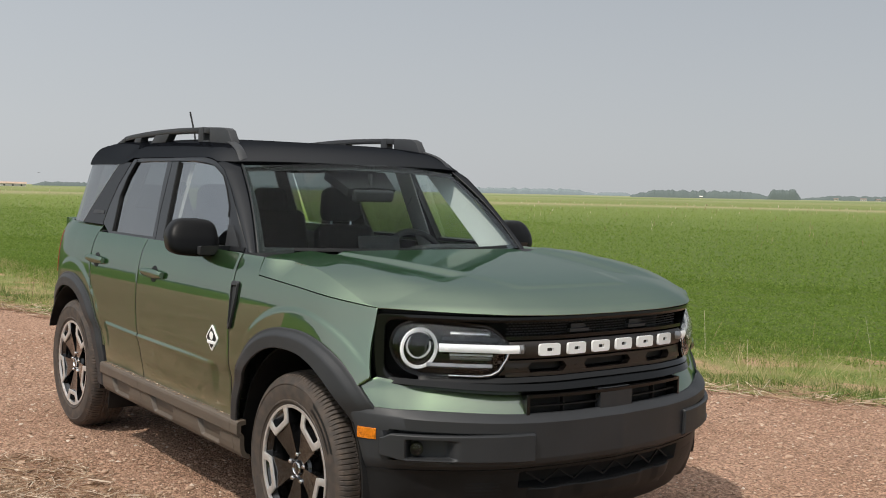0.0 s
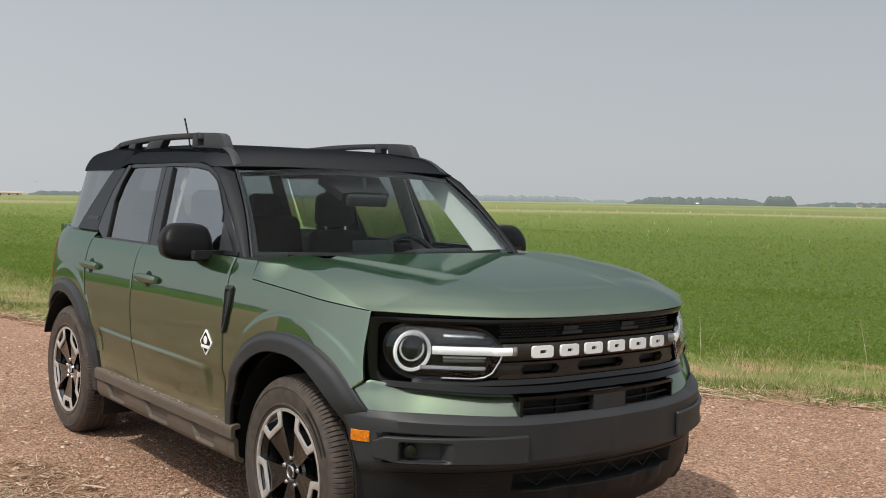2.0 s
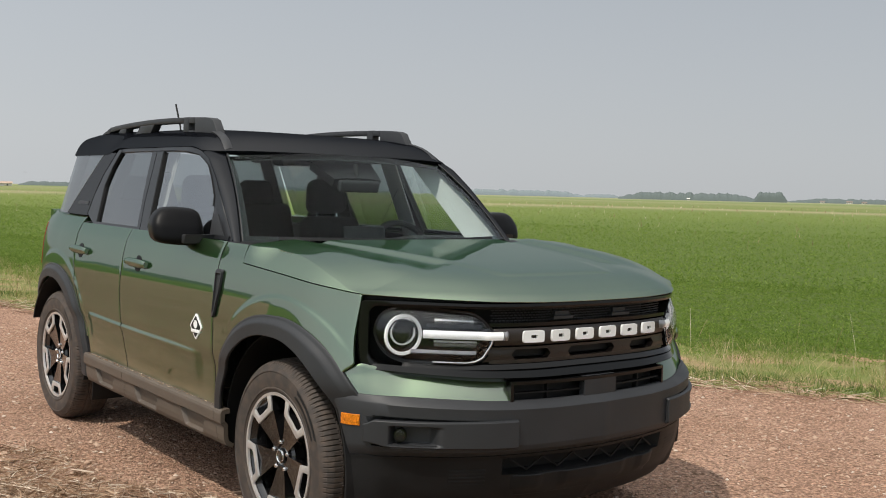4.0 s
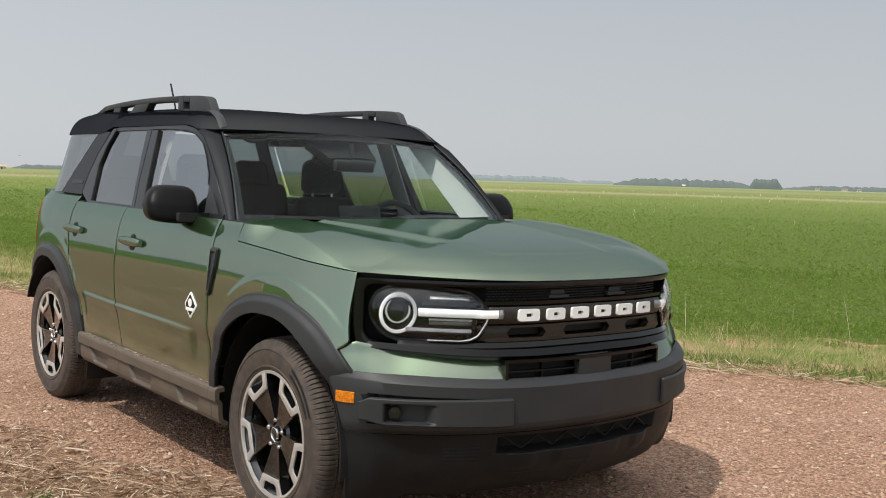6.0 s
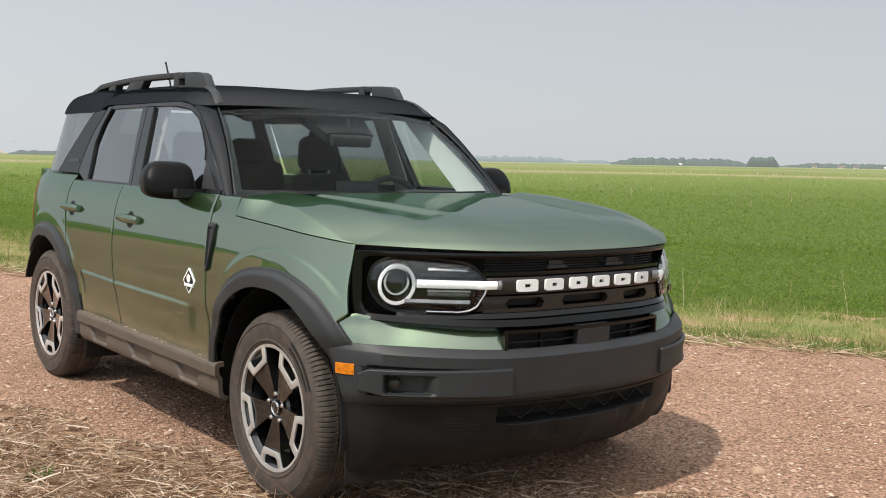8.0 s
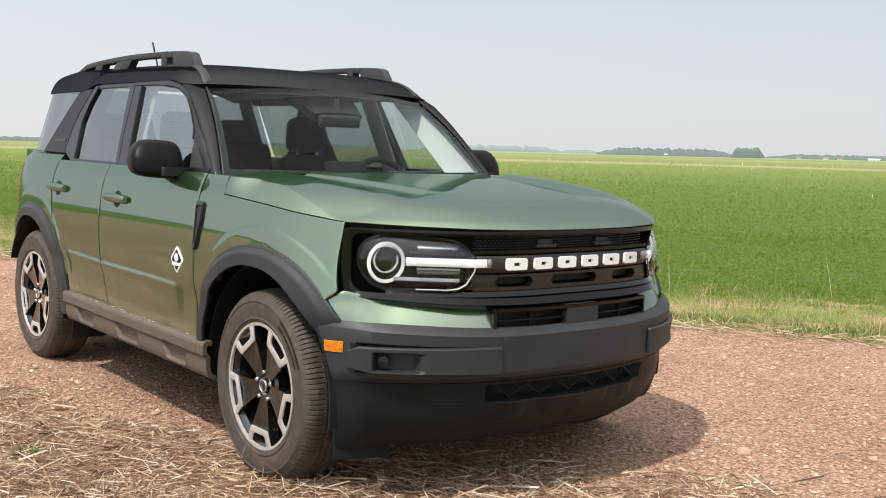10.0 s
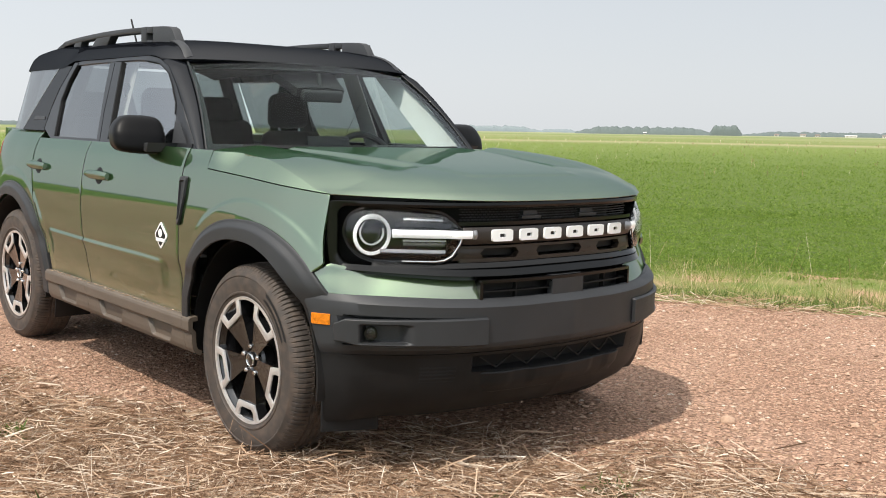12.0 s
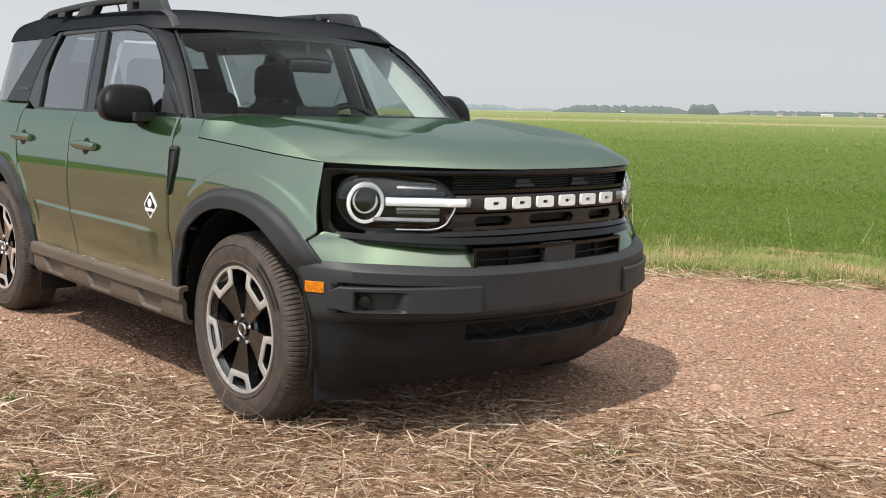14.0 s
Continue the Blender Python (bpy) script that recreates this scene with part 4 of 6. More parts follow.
# headlamps
lamp_out = [(0.796, 0.898), (0.790, 0.935), (0.777, 0.963), (0.741, 0.985), (0.659, 0.983), (0.534, 0.972), (0.505, 0.952), (0.462, 0.906), (0.470, 0.866), (0.497, 0.815), (0.548, 0.791), (0.716, 0.795), (0.760, 0.816), (0.785, 0.855)]
for sgn in (-1, 1):
    pts = rounded([(sgn * y, z) for y, z in lamp_out], 0.015, 3)
    lamp = part("headlamp", outline_ring(grille_plan, pts, (1.05, 1.03, 1.0, 0.98, 0.6, 0.1), (-0.03, -0.006, -0.004, -0.08, -0.14, -0.14), th=0.008), PIANO, suv, "clear headlamp with a white ring and light bar")
    cover = part("lens", outline_ring(grille_plan, pts, (1.0, 0.97, 0.85, 0.7, 0.5, 0.3, 0.04), (-0.004, 0.001, 0.009, 0.015, 0.022, 0.026, 0.028), th=0.003, tilt=0.06), LENS, lamp, "clear plastic lens")
    cover.visible_shadow = False
    turn = Matrix.Translation((0.513, sgn * 0.702, 0.886)) @ Matrix.Rotation(sgn * radians(10), 4, "Z") @ Matrix.Rotation(radians(90), 4, "Y") @ Matrix.Scale(1.06, 4)
    part("light_ring", lathe([(0.058, 0.0), (0.060, 0.006), (0.069, 0.006), (0.071, 0.0), (0.064, -0.01)], 48, turn), LIGHTBAR, lamp, "white ring light")
    inner_turn = turn @ Matrix.Translation((-0.010, 0.004, -0.012))
    part("light_ring", lathe([(0.041, 0.0), (0.042, 0.005), (0.047, 0.005), (0.048, 0.0), (0.045, -0.006)], 48, inner_turn), LIGHTBAR, lamp, "inner white ring light")
    part("reflector", lathe([(0.053, 0.004), (0.046, -0.018), (0.030, -0.03), (0.028, -0.034), (0.054, -0.012)], 40, turn), PIANO, lamp)
    part("projector", lathe([(0.0, 0.010), (0.016, 0.006), (0.030, -0.004), (0.037, -0.018), (0.038, -0.034), (0.0, -0.036)], 32, turn, closed=False), PIANO, lamp)
    rim = [(0.462, 0.906), (0.465, 0.885), (0.472, 0.862), (0.497, 0.818), (0.520, 0.803), (0.552, 0.797), (0.64, 0.797)]
    part("lamp_edge", sweep([on(grille_plan, sgn * y, z, 0.002) for y, z in rim], ring(0.0035, 6)), REFLECT, lamp, "bright edge of the lamp")
    # light bar that runs into the grille
    part("light_bar", face_strip(grille_plan, sgn * 0.668, sgn * 0.430, 0.879, 0.911, lambda y, z, v: -0.004 + 0.006 * np.sin(v * math.pi) + 0.012 * step(0.52, 0.48, np.abs(y)), 30, 6, 0.016), LIGHTBAR, lamp, "milky white light bar")
    part("light_bar_tip", face_strip(grille_plan, sgn * 0.429, sgn * 0.402, 0.877, 0.912, lambda y, z, v: 0.010 + 0.008 * np.sin(v * math.pi) - 0.02 * step(0.42, 0.40, np.abs(y)), 10, 6, 0.02), GREYLAMP, lamp, "grey end of the light bar")
    part("light_bar_seat", face_strip(grille_plan, sgn * 0.50, sgn * 0.385, 0.872, 0.917, lambda y, z, v: -0.010 + 0.008 * np.sin(v * math.pi), 10, 5, 0.02), PIANO, lamp)
    for za, zb, ya, yb, mt, of in ((0.926, 0.944, 0.640, 0.525, REFLECT, -0.034), (0.848, 0.868, 0.640, 0.515, REFLECT, -0.030), (0.818, 0.825, 0.70, 0.515, GREYLAMP, -0.036), (0.868, 0.876, 0.66, 0.50, PIANO, -0.034), (0.914, 0.920, 0.66, 0.50, PIANO, -0.034)):
        part("reflector_step", face_strip(grille_plan, sgn * ya, sgn * yb, za, zb, lambda y, z, v, o=of: o + 0.018 * v, 20, 5, 0.012), mt, lamp)

# green band under the grille, with the lower air opening below its middle
top_f = mirrored(spline([0, 0.38, 0.69, 0.78, 0.84, 0.87, 0.905, 0.922], [0.752, 0.748, 0.754, 0.764, 0.780, 0.784, 0.738, 0.707]))
low_f = mirrored(spline([0, 0.37, 0.69, 0.89, 0.922], [0.640, 0.645, 0.662, 0.680, 0.690]))
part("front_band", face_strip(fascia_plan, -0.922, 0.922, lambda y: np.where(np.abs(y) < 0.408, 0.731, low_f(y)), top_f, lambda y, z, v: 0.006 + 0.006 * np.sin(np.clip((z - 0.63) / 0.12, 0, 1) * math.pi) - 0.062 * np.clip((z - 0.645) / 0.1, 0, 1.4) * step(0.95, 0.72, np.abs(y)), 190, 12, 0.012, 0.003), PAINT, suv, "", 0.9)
opening = part("lower_air_opening", face_strip(fascia_plan, -0.41, 0.41, 0.640, 0.735, -0.05, 30, 4, 0.01), MATT, suv, "black lower air opening with thin bars")
for z0, z1 in ((0.720, 0.732), (0.640, 0.648)):
    part("opening_frame", face_strip(fascia_plan, -0.41, 0.41, z0, z1, 0.004, 30, 3, 0.05), PIANO, opening)
for y0 in (-0.410, 0.398):
    part("opening_frame", face_strip(fascia_plan, y0, y0 + 0.012, 0.644, 0.730, 0.004, 3, 6, 0.05), PIANO, opening)
for sg in (-1, 1):
    part("opening_bar", face_strip(fascia_plan, sg * 0.40, sg * 0.085, 0.684, 0.690, -0.012, 16, 2, 0.02), MATT, opening)
    for yb in (0.245,):
        part("opening_bar", face_strip(fascia_plan, sg * yb - 0.003, sg * yb + 0.003, 0.645, 0.728, -0.016, 2, 5, 0.02), MATT, opening)
part("sensor_plate", face_strip(fascia_plan, -0.085, 0.085, 0.640, 0.733, lambda y, z, v: 0.004 - 0.012 * (z > 0.72), 10, 10, 0.03), CLAD, opening, "plain dark grey plate")

# bumper
BY = np.linspace(0, 0.945, 400)
BX = bump_plan(BY)
arc = np.concatenate([[0], np.cumsum(np.hypot(np.diff(BX), np.diff(BY)))])
rows = [(0.667, -0.046), (0.664, -0.034), (0.645, -0.006), (0.638, 0.0), (0.601, 0.0), (0.596, 0.0), (0.512, 0.0), (0.507, 0.0), (0.490, -0.006), (0.468, -0.030), (0.456, -0.036), (0.450, -0.038), (0.400, -0.044), (0.393, -0.046), (0.345, -0.058), (0.30, -0.080), (0.255, -0.115), (0.225, -0.16)]
top_b = spline([0, 0.40, 0.71, 0.93], [0.0, 0.0, 0.012, 0.022])
grid = []
for z, off in rows:
    xe = math.sqrt(max(0.49**2 - (z - 0.36) ** 2, 0)) - 0.01
    se = np.interp(-xe, -BX, arc)
    yy = np.interp(np.linspace(0, 1, 80) ** 0.95 * se, arc, BY)
    yy = np.concatenate([-yy[::-1], yy[1:]])
    lift_b = top_b(np.abs(yy)) * step(0.5, 0.64, z) - 0.012 * step(0.34, 0.25, z) * step(0.25, 0.75, np.abs(yy))
    dent = -0.055 * step(0.44, 0.46, np.abs(yy)) * step(0.845, 0.825, np.abs(yy)) * (0.51 < z < 0.599) - 0.06 * step(0.44, 0.40, np.abs(yy)) * (0.395 < z < 0.455)
    grid.append(on(bump_plan, yy, z + lift_b, dent + off * (1 - 0.75 * step(0.72, 0.92, np.abs(yy)))))
P = np.array(grid).transpose(1, 0, 2)
bumper = part("front_bumper", shell(P[:, :10], 0.02, 0.003, INSIDE), CLAD, suv, "dark grey grained plastic front bumper", 0.5)
part("lower_valance", shell(P[:, 9:], 0.02, 0.0, INSIDE), MATT, bumper, "black lower valance", 0.5)
for sgn in (-1, 1):
    def pod_off(y, z, v):
        a = np.abs(y)
        rec = step(0.805, 0.79, a) * step(0.64, 0.70, a) * step(0.512, 0.522, z) * step(0.586, 0.576, z)
        edge = step(0.0, 0.08, v) * step(1.0, 0.92, v)
        return 0.002 + 0.013 * edge - 0.042 * rec * step(0.645, 0.70, a)

    part("bumper_pod", face_strip(bump_plan, sgn * 0.862, sgn * 0.40, lambda y: 0.497 + 0.006 * step(0.4, 0.7, np.abs(y)) + 0.016 * step(0.80, 0.862, np.abs(y)), lambda y: 0.606 - 0.018 * step(0.835, 0.862, np.abs(y)), pod_off, 120, 40, 0.012, 0.004), CLAD, bumper, "", 0.4)
    c = on(bump_plan, sgn * 0.776, 0.550, -0.014)
    turn = Matrix.Translation(c) @ Matrix.Rotation(sgn * radians(38), 4, "Z") @ Matrix.Rotation(radians(90), 4, "Y")
    fog = part("fog_lamp", lathe([(0.0, -0.012), (0.009, -0.010), (0.015, 0.0), (0.019, 0.012), (0.023, 0.012), (0.023, -0.02), (0.0, -0.02)], 28, turn, closed=False), PIANO, bumper, "small round fog lamp")
    fog_lens = part("lens", lathe([(0.0, 0.016), (0.011, 0.014), (0.020, 0.010), (0.020, 0.008), (0.0, 0.011)], 28, turn, closed=False), LENS, fog)
    fog_lens.visible_shadow = False
    part("side_marker", face_strip(bump_plan, sgn * 0.905, sgn * 0.871, 0.573, 0.613, 0.004, 6, 5, 0.012), ORANGE, bumper, "orange side marker reflector")
    part("rear_deflector", box((0.012, 0.20, 0.13), (-2.17, sgn * 0.76, 0.245), 0.004, (0, 10, 0)), MATT, suv)
    part("wheel_deflector", box((0.012, 0.23, 0.20 if sgn < 0 else 0.10), (0.455, sgn * 0.745, 0.262 if sgn < 0 else 0.32), 0.004, (sgn * 4, -8, sgn * 10)), MATT, suv, "black rubber deflector flap")
for k in range(11):
    y0 = -0.396 + k * 0.072
    a, b = (0.402, 0.446) if k % 2 else (0.446, 0.402)
    p, q = on(bump_plan, y0, a, -0.060), on(bump_plan, y0 + 0.072, b, -0.060)
    part("intake_brace", sweep([p, q], [(-0.0025, -0.0025), (0.0025, -0.0025), (0.0025, 0.0025), (-0.0025, 0.0025)]), MATT, bumper)
for sgn in (-1, 1):
    for k in range(5):
        z = 0.362 + 0.013 * k
        part("vent_rib", face_strip(bump_plan, sgn * 0.50, sgn * 0.63, z, z + 0.006, np.interp(z, [0.345, 0.393, 0.45], [-0.058, -0.044, -0.036]), 8, 2, 0.02, 0.001), MATT, bumper)
part("skid_plate", face_strip(bump_plan, -0.42, 0.42, 0.305, 0.388, lambda y, z, v: 0.008 + np.interp(z, [0.225, 0.255, 0.30, 0.345, 0.393], [-0.16, -0.115, -0.080, -0.058, -0.046]) + 0.008 * step(0.04, 0.06, np.abs(np.abs(y) - 0.22)) * step(0.15, 0.4, v) - 0.02 * step(0.33, 0.42, np.abs(y)), 50, 8, 0.02), MATT, bumper)


# ---- wheels ----
def wheel_at(m):
    barrel = [(0.238, -0.006), (0.238, -0.016), (0.222, -0.024), (0.208, -0.05), (0.200, -0.15), (0.205, -0.19), (0.212, -0.19), (0.212, -0.03), (0.230, -0.010)]
    wheel = part("wheel", lathe(barrel, 72), RIMBLACK, suv, "black alloy wheel with machined silver spoke ends")
    nprof = [(0.236, -0.012), (0.240, 0.0), (0.250, 0.004), (0.252, 0.0075), (0.257, 0.0075), (0.259, 0.005), (0.272, 0.007), (0.296, 0.009), (0.314, 0.007), (0.317, 0.0095), (0.321, 0.0085), (0.333, 0.001), (0.345, -0.007), (0.352, -0.016), (0.356, -0.026)]
    tread_h = np.linspace(-0.030, -0.180, 34)
    prof = [*nprof, *[(0.362 - 2.2 * (h + 0.105) ** 2 * 0.35, h) for h in tread_h], *[(r, -0.21 - h) for r, h in nprof[::-1]]]
    n = 720
    own = bmesh.new()
    rings = []
    for k in range(n):
        a = 2 * math.pi * k / n
        col = []
        for j, (r, h) in enumerate(prof):
            d = 0.0
            if r > 0.334:
                g = min(abs(h + 0.072), abs(h + 0.105), abs(h + 0.138))
                if g < 0.0045 and h < -0.03:
                    d = 0.007
                shoulder = h > -0.058 or h < -0.152
                if (shoulder and k % 6 == 0) or (not shoulder and (k + int(h * 1800)) % 12 == 0):
                    d = max(d, 0.0055)
            col.append(own.verts.new(((r - d) * math.cos(a), (r - d) * math.sin(a), h)))
        rings.append(col)
    for k in range(n):
        a, b = rings[k], rings[(k + 1) % n]
        for j in range(len(prof) - 1):
            own.faces.new((a[j], a[j + 1], b[j + 1], b[j]))
        own.faces.new((a[-1], a[0], b[0], b[-1]))
    bmesh.ops.recalc_face_normals(own, faces=own.faces[:])
    tyre = part("tyre", own, RUBBER, wheel, "dusty black road tyre", 0.3)
    A = np.linspace(radians(22), radians(62), 24)
    R, A2 = np.meshgrid(np.linspace(0.277, 0.312, 4), A)
    P = np.stack([R * np.cos(A2), R * np.sin(A2), 0.0085 - 0.0 * R], -1)
    part("sidewall_mark", shell(P, 0.004, 0.001, np.array((0, 0, -1))), MATT, tyre)
    part("rim_lip", lathe([(0.226, -0.008), (0.228, 0.001), (0.238, 0.002), (0.2405, -0.006)], 80), MACHINED, wheel)
    for k in range(5):
        t = Matrix.Rotation(radians(-90 + 72 * k), 4, "Z")
        # two facets that meet in a ridge
        own = bmesh.new()
        ys = ((0.040, 0.022, -0.020), (0.10, 0.041, -0.014), (0.158, 0.062, -0.006), (0.166, 0.064, -0.005))
        cols = []
        for r, w, h in ys:
            cols.append([own.verts.new((r, y, z)) for y, z in ((-w * 0.72, h - 0.05), (-w, h), (0.0, h - 0.006 + 0.004 * (r < 0.12)), (w, h), (w * 0.72, h - 0.05))])
        for i in range(len(cols) - 1):
            for j in range(5):
                own.faces.new((cols[i][j], cols[i + 1][j], cols[i + 1][(j + 1) % 5], cols[i][(j + 1) % 5]))
        own.faces.new(cols[0])
        own.faces.new(cols[-1][::-1])
        bmesh.ops.recalc_face_normals(own, faces=own.faces[:])
        own.transform(t)
        spoke = part("spoke", own, RIMBLACK, wheel, "", 0.2)
        for name, depth, h, mt, par in (("spoke_wall", 0.04, -0.046, RIMBLACK, spoke), ("spoke_end", 0.006, -0.0055, MACHINED, spoke)):
            own = bmesh.new()
            outer = [(0.236, -0.094), (0.178, -0.068), (0.160, -0.058), (0.160, 0.058), (0.178, 0.068), (0.236, 0.094)]
            inner = [(0.236, -0.060), (0.192, -0.047), (0.182, -0.036), (0.182, 0.036), (0.192, 0.047), (0.236, 0.060)]
            clip_r = lambda p: tuple(c * min(1.0, 0.2345 / math.hypot(*p)) for c in p)
            poly = [clip_r(p) for p in outer + inner[::-1]]
            own = prism(poly, depth, t @ Matrix.Translation((0, 0, h)), 0.0015 if depth < 0.01 else 0)
            part(name, own, mt, par, "machined silver face" if depth < 0.01 else "", 0.4)
        part("lug_nut", lathe([(0.0, 0.012), (0.006, 0.011), (0.009, 0.006), (0.0095, -0.01), (0.0, -0.01)], 6 * 2, Matrix.Rotation(radians(18 + 72 * k + 72), 4, "Z") @ Matrix.Translation((0.053, 0, -0.022)), closed=False), CHROME, wheel, "chrome wheel nut")
    part("hub", lathe([(0.0, -0.028), (0.030, -0.028), (0.062, -0.030), (0.072, -0.040), (0.072, -0.075), (0.0, -0.075)], 48, closed=False), RIMBLACK, wheel)
    cap = part("centre_cap", lathe([(0.0, -0.014), (0.020, -0.014), (0.027, -0.018), (0.029, -0.030), (0.0, -0.030)], 40, closed=False), RIMBLACK, wheel)
    part("cap_ring", lathe([(0.021, -0.014), (0.0225, -0.0115), (0.0245, -0.0125), (0.0255, -0.017)], 40), CHROME, cap)
    part("brake_disc", lathe([(0.06, -0.10), (0.06, -0.09), (0.15, -0.09), (0.15, -0.112), (0.06, -0.112)], 64), STEEL, wheel, "dull steel brake disc")
    part("brake_caliper", box((0.07, 0.16, 0.06), (-0.125, 0.03, -0.10), 0.012), STEEL, wheel)
    wheel.matrix_basis = m
    return wheel


OUT = Matrix.Rotation(radians(90), 4, "X") @ Matrix.Scale(1.04, 4)
first = wheel_at(Matrix.Translation((0, -0.915, 0.357)) @ OUT)
HUBS = ((-2.67, -0.898, 0.0), (0.0, 0.915, 180.0), (-2.67, 0.898, 180.0))
for hx, hy, turn_w in HUBS:
    copy_thing(first, Matrix.Translation((hx, hy, 0.368 if hx < -1 else 0.357)) @ Matrix.Rotation(radians(turn_w), 4, "Z") @ Matrix.Rotation(radians(90), 4, "X"))


# ---- cabin ----
def cushion(size, at, rot=(0, 0, 0), r=0.05, taper=(1, 1)):
    return box(size, at, r, rot, 4, taper=taper)


def seat_at(x, y):
    s = part("front_seat", cushion((0.50, 0.50, 0.16), (x + 0.30, y, 0.70), (0, -6, 0), 0.06), SEAT, suv, "dark cloth front seat")
    part("backrest", cushion((0.15, 0.50, 0.56), (x + 0.045, y, 0.955), (0, -14, 0), 0.06, (0.8, 0.78)), SEAT, s)
    rest = part("headrest", cushion((0.11, 0.27, 0.20), (x - 0.06, y, 1.345), (0, -8, 0), 0.05, (0.9, 0.84)), SEAT, s)
    for d in (-0.066, 0.066):
        part("headrest_post", sweep([(x - 0.03, y + d, 1.18), (x - 0.05, y + d, 1.29)], ring(0.0075)), CHROME, rest)
    return s


seat_at(-1.76, 0.395)
seat_at(-1.76, -0.385)
bench = part("rear_seat", cushion((0.50, 1.28, 0.16), (-2.35, 0, 0.74), (0, -5, 0), 0.06), SEAT, suv, "dark cloth rear bench")
part("backrest", cushion((0.15, 1.28, 0.58), (-2.62, 0, 1.00), (0, -16, 0), 0.06), SEAT, bench)
for y in (-0.40, 0.40):
    part("headrest", cushion((0.10, 0.26, 0.17), (-2.70, y, 1.345), (0, -8, 0), 0.045, (0.9, 0.86)), SEAT, bench)

U, V = np.meshgrid(edged(16), np.linspace(-1, 1, 25), indexing="ij")
x = -0.42 - 0.16 * (V**2) - 0.42 * U
z = 1.128 - 0.02 * U + 0.02 * np.exp(-(((V - 0.45) / 0.28) ** 2)) * step(0.3, 0.8, U) - 0.22 * step(0.8, 1.0, U)
dash = part("dashboard", shell(np.stack([x, 0.76 * V, z], -1), 0.05, 0.01, np.array((0, 0, 0))), DASH, suv, "dark dashboard")
part("instrument_hood", cushion((0.16, 0.36, 0.07), (-0.74, 0.36, 1.135), (0, -8, 0), 0.03), DASH, dash)
part("screen", box((0.02, 0.24, 0.12), (-0.80, 0.0, 1.155), 0.006, (0, -10, 0)), PIANO, dash, "dark centre screen")
path = []
for k in range(40):
    a = 2 * math.pi * k / 40
    path.append(Matrix.Translation((-0.97, 0.365, 1.055)) @ Matrix.Rotation(radians(-24), 4, "Y") @ Vector((0, 0.185 * math.cos(a), 0.185 * math.sin(a))))
wheel_s = part("steering_wheel", sweep(path, ring(0.017, 10), (1, 0, 0.3), closed=True), DASH, suv, "dark steering wheel")
part("wheel_boss", cushion((0.06, 0.17, 0.13), (-0.955, 0.365, 1.05), (0, -24, 0), 0.03), DASH, wheel_s)
for dy in (-0.12, 0.12):
    part("wheel_spoke", box((0.025, 0.12, 0.035), (-0.955, 0.365 + dy, 1.05), 0.008, (0, -24, 0)), DASH, wheel_s)
mir = part("rear_view_mirror", cushion((0.035, 0.25, 0.060), (-0.868, 0.0, 1.410), (0, 12, 4), 0.016), DASH, suv, "dark interior mirror")
part("mirror_stem", sweep([(-0.885, 0, 1.43), (-0.90, 0, 1.52)], ring(0.012)), DASH, mir)
U, V = np.meshgrid(np.linspace(0, 1, 8), np.linspace(-1, 1, 14), indexing="ij")
x, z = -1.02 + 0.16 * U, 1.545 - 0.085 * U
P = np.stack([x - 0.01, V * (0.18 - 0.04 * U), z - 0.012 + 0.03 * (1 - V**2) * 0.3], -1)
part("sensor_housing", shell(P, 0.05, 0.006, np.array((-1.2, 0, 1.0))), MATT, suv, "black sensor housing behind the windscreen")

# pale lining of pillars and roof
U, V = np.meshgrid(np.linspace(0, 1, 20), np.linspace(-1, 1, 21), indexing="ij")
x = -1.09 + 0.09 * (1 - V**2) - 1.98 * U
z = roof_mid(np.clip(x, -3.15, -0.94)) - 0.050 - 0.05 * V**4
part("headliner", shell(np.stack([x, 0.64 * V * wide(np.minimum(x, -1.0)) / 0.935, z], -1), 0.01, 0.0, np.array((-2, 0, 1.0))), HEADLINER, suv, "dark grey headliner")
for sgn in (-1, 1):
    U, V = np.meshgrid(np.linspace(0, 1, 16), np.linspace(0, 1, 6), indexing="ij")
    a = np.stack([-0.80 - 0.40 * U, 0.665 - 0.10 * U, 1.13 + 0.41 * U], -1)
    b = np.stack([-0.65 - 0.435 * U, 0.782 - 0.13 * U, 1.14 + 0.405 * U], -1)
    P = a + (b - a) * V[..., None]
    P[..., 1] *= sgn
    part("pillar_lining", shell(P, 0.012, 0.003), LINER, suv, "pale grey pillar lining")
    for xb, xt, w in ((-1.44, -1.53, 0.13), (-2.16, -2.12, 0.13), (-2.93, -2.95, 0.12)):
        U, V = np.meshgrid(np.linspace(0, 1, 10), np.linspace(0, 1, 6), indexing="ij")
        z = 0.95 + 0.62 * U
        x = xb + (xt - xb) * U + (0.02 - w * V)
        P = np.stack([x, sgn * (upper(x, np.maximum(z, 1.1)) - 0.055 - 0.02 * np.sin(math.pi * V)), z], -1)
        part("pillar_lining", shell(P, 0.015, 0.003), LINER if xb > -2 else DASH, suv)
    part("seat_belt", sweep([(-1.52, sgn * 0.73, 1.45), (-1.58, sgn * 0.64, 1.20), (-1.62, sgn * 0.60, 0.95)], [(-0.023, -0.001), (0.023, -0.001), (0.023, 0.001), (-0.023, 0.001)]), SEAT, suv)
    part("door_lining", box((1.05, 0.05, 0.62), (-1.08, sgn * 0.84, 0.83), 0.02), DASH, suv)
    part("door_lining", box((0.60, 0.05, 0.62), (-1.90, sgn * 0.83, 0.83), 0.02), DASH, suv)
    part("quarter_lining", box((0.66, 0.05, 0.62), (-2.70, sgn * 0.70, 0.84), 0.02, (0, 0, sgn * -7)), DASH, suv)
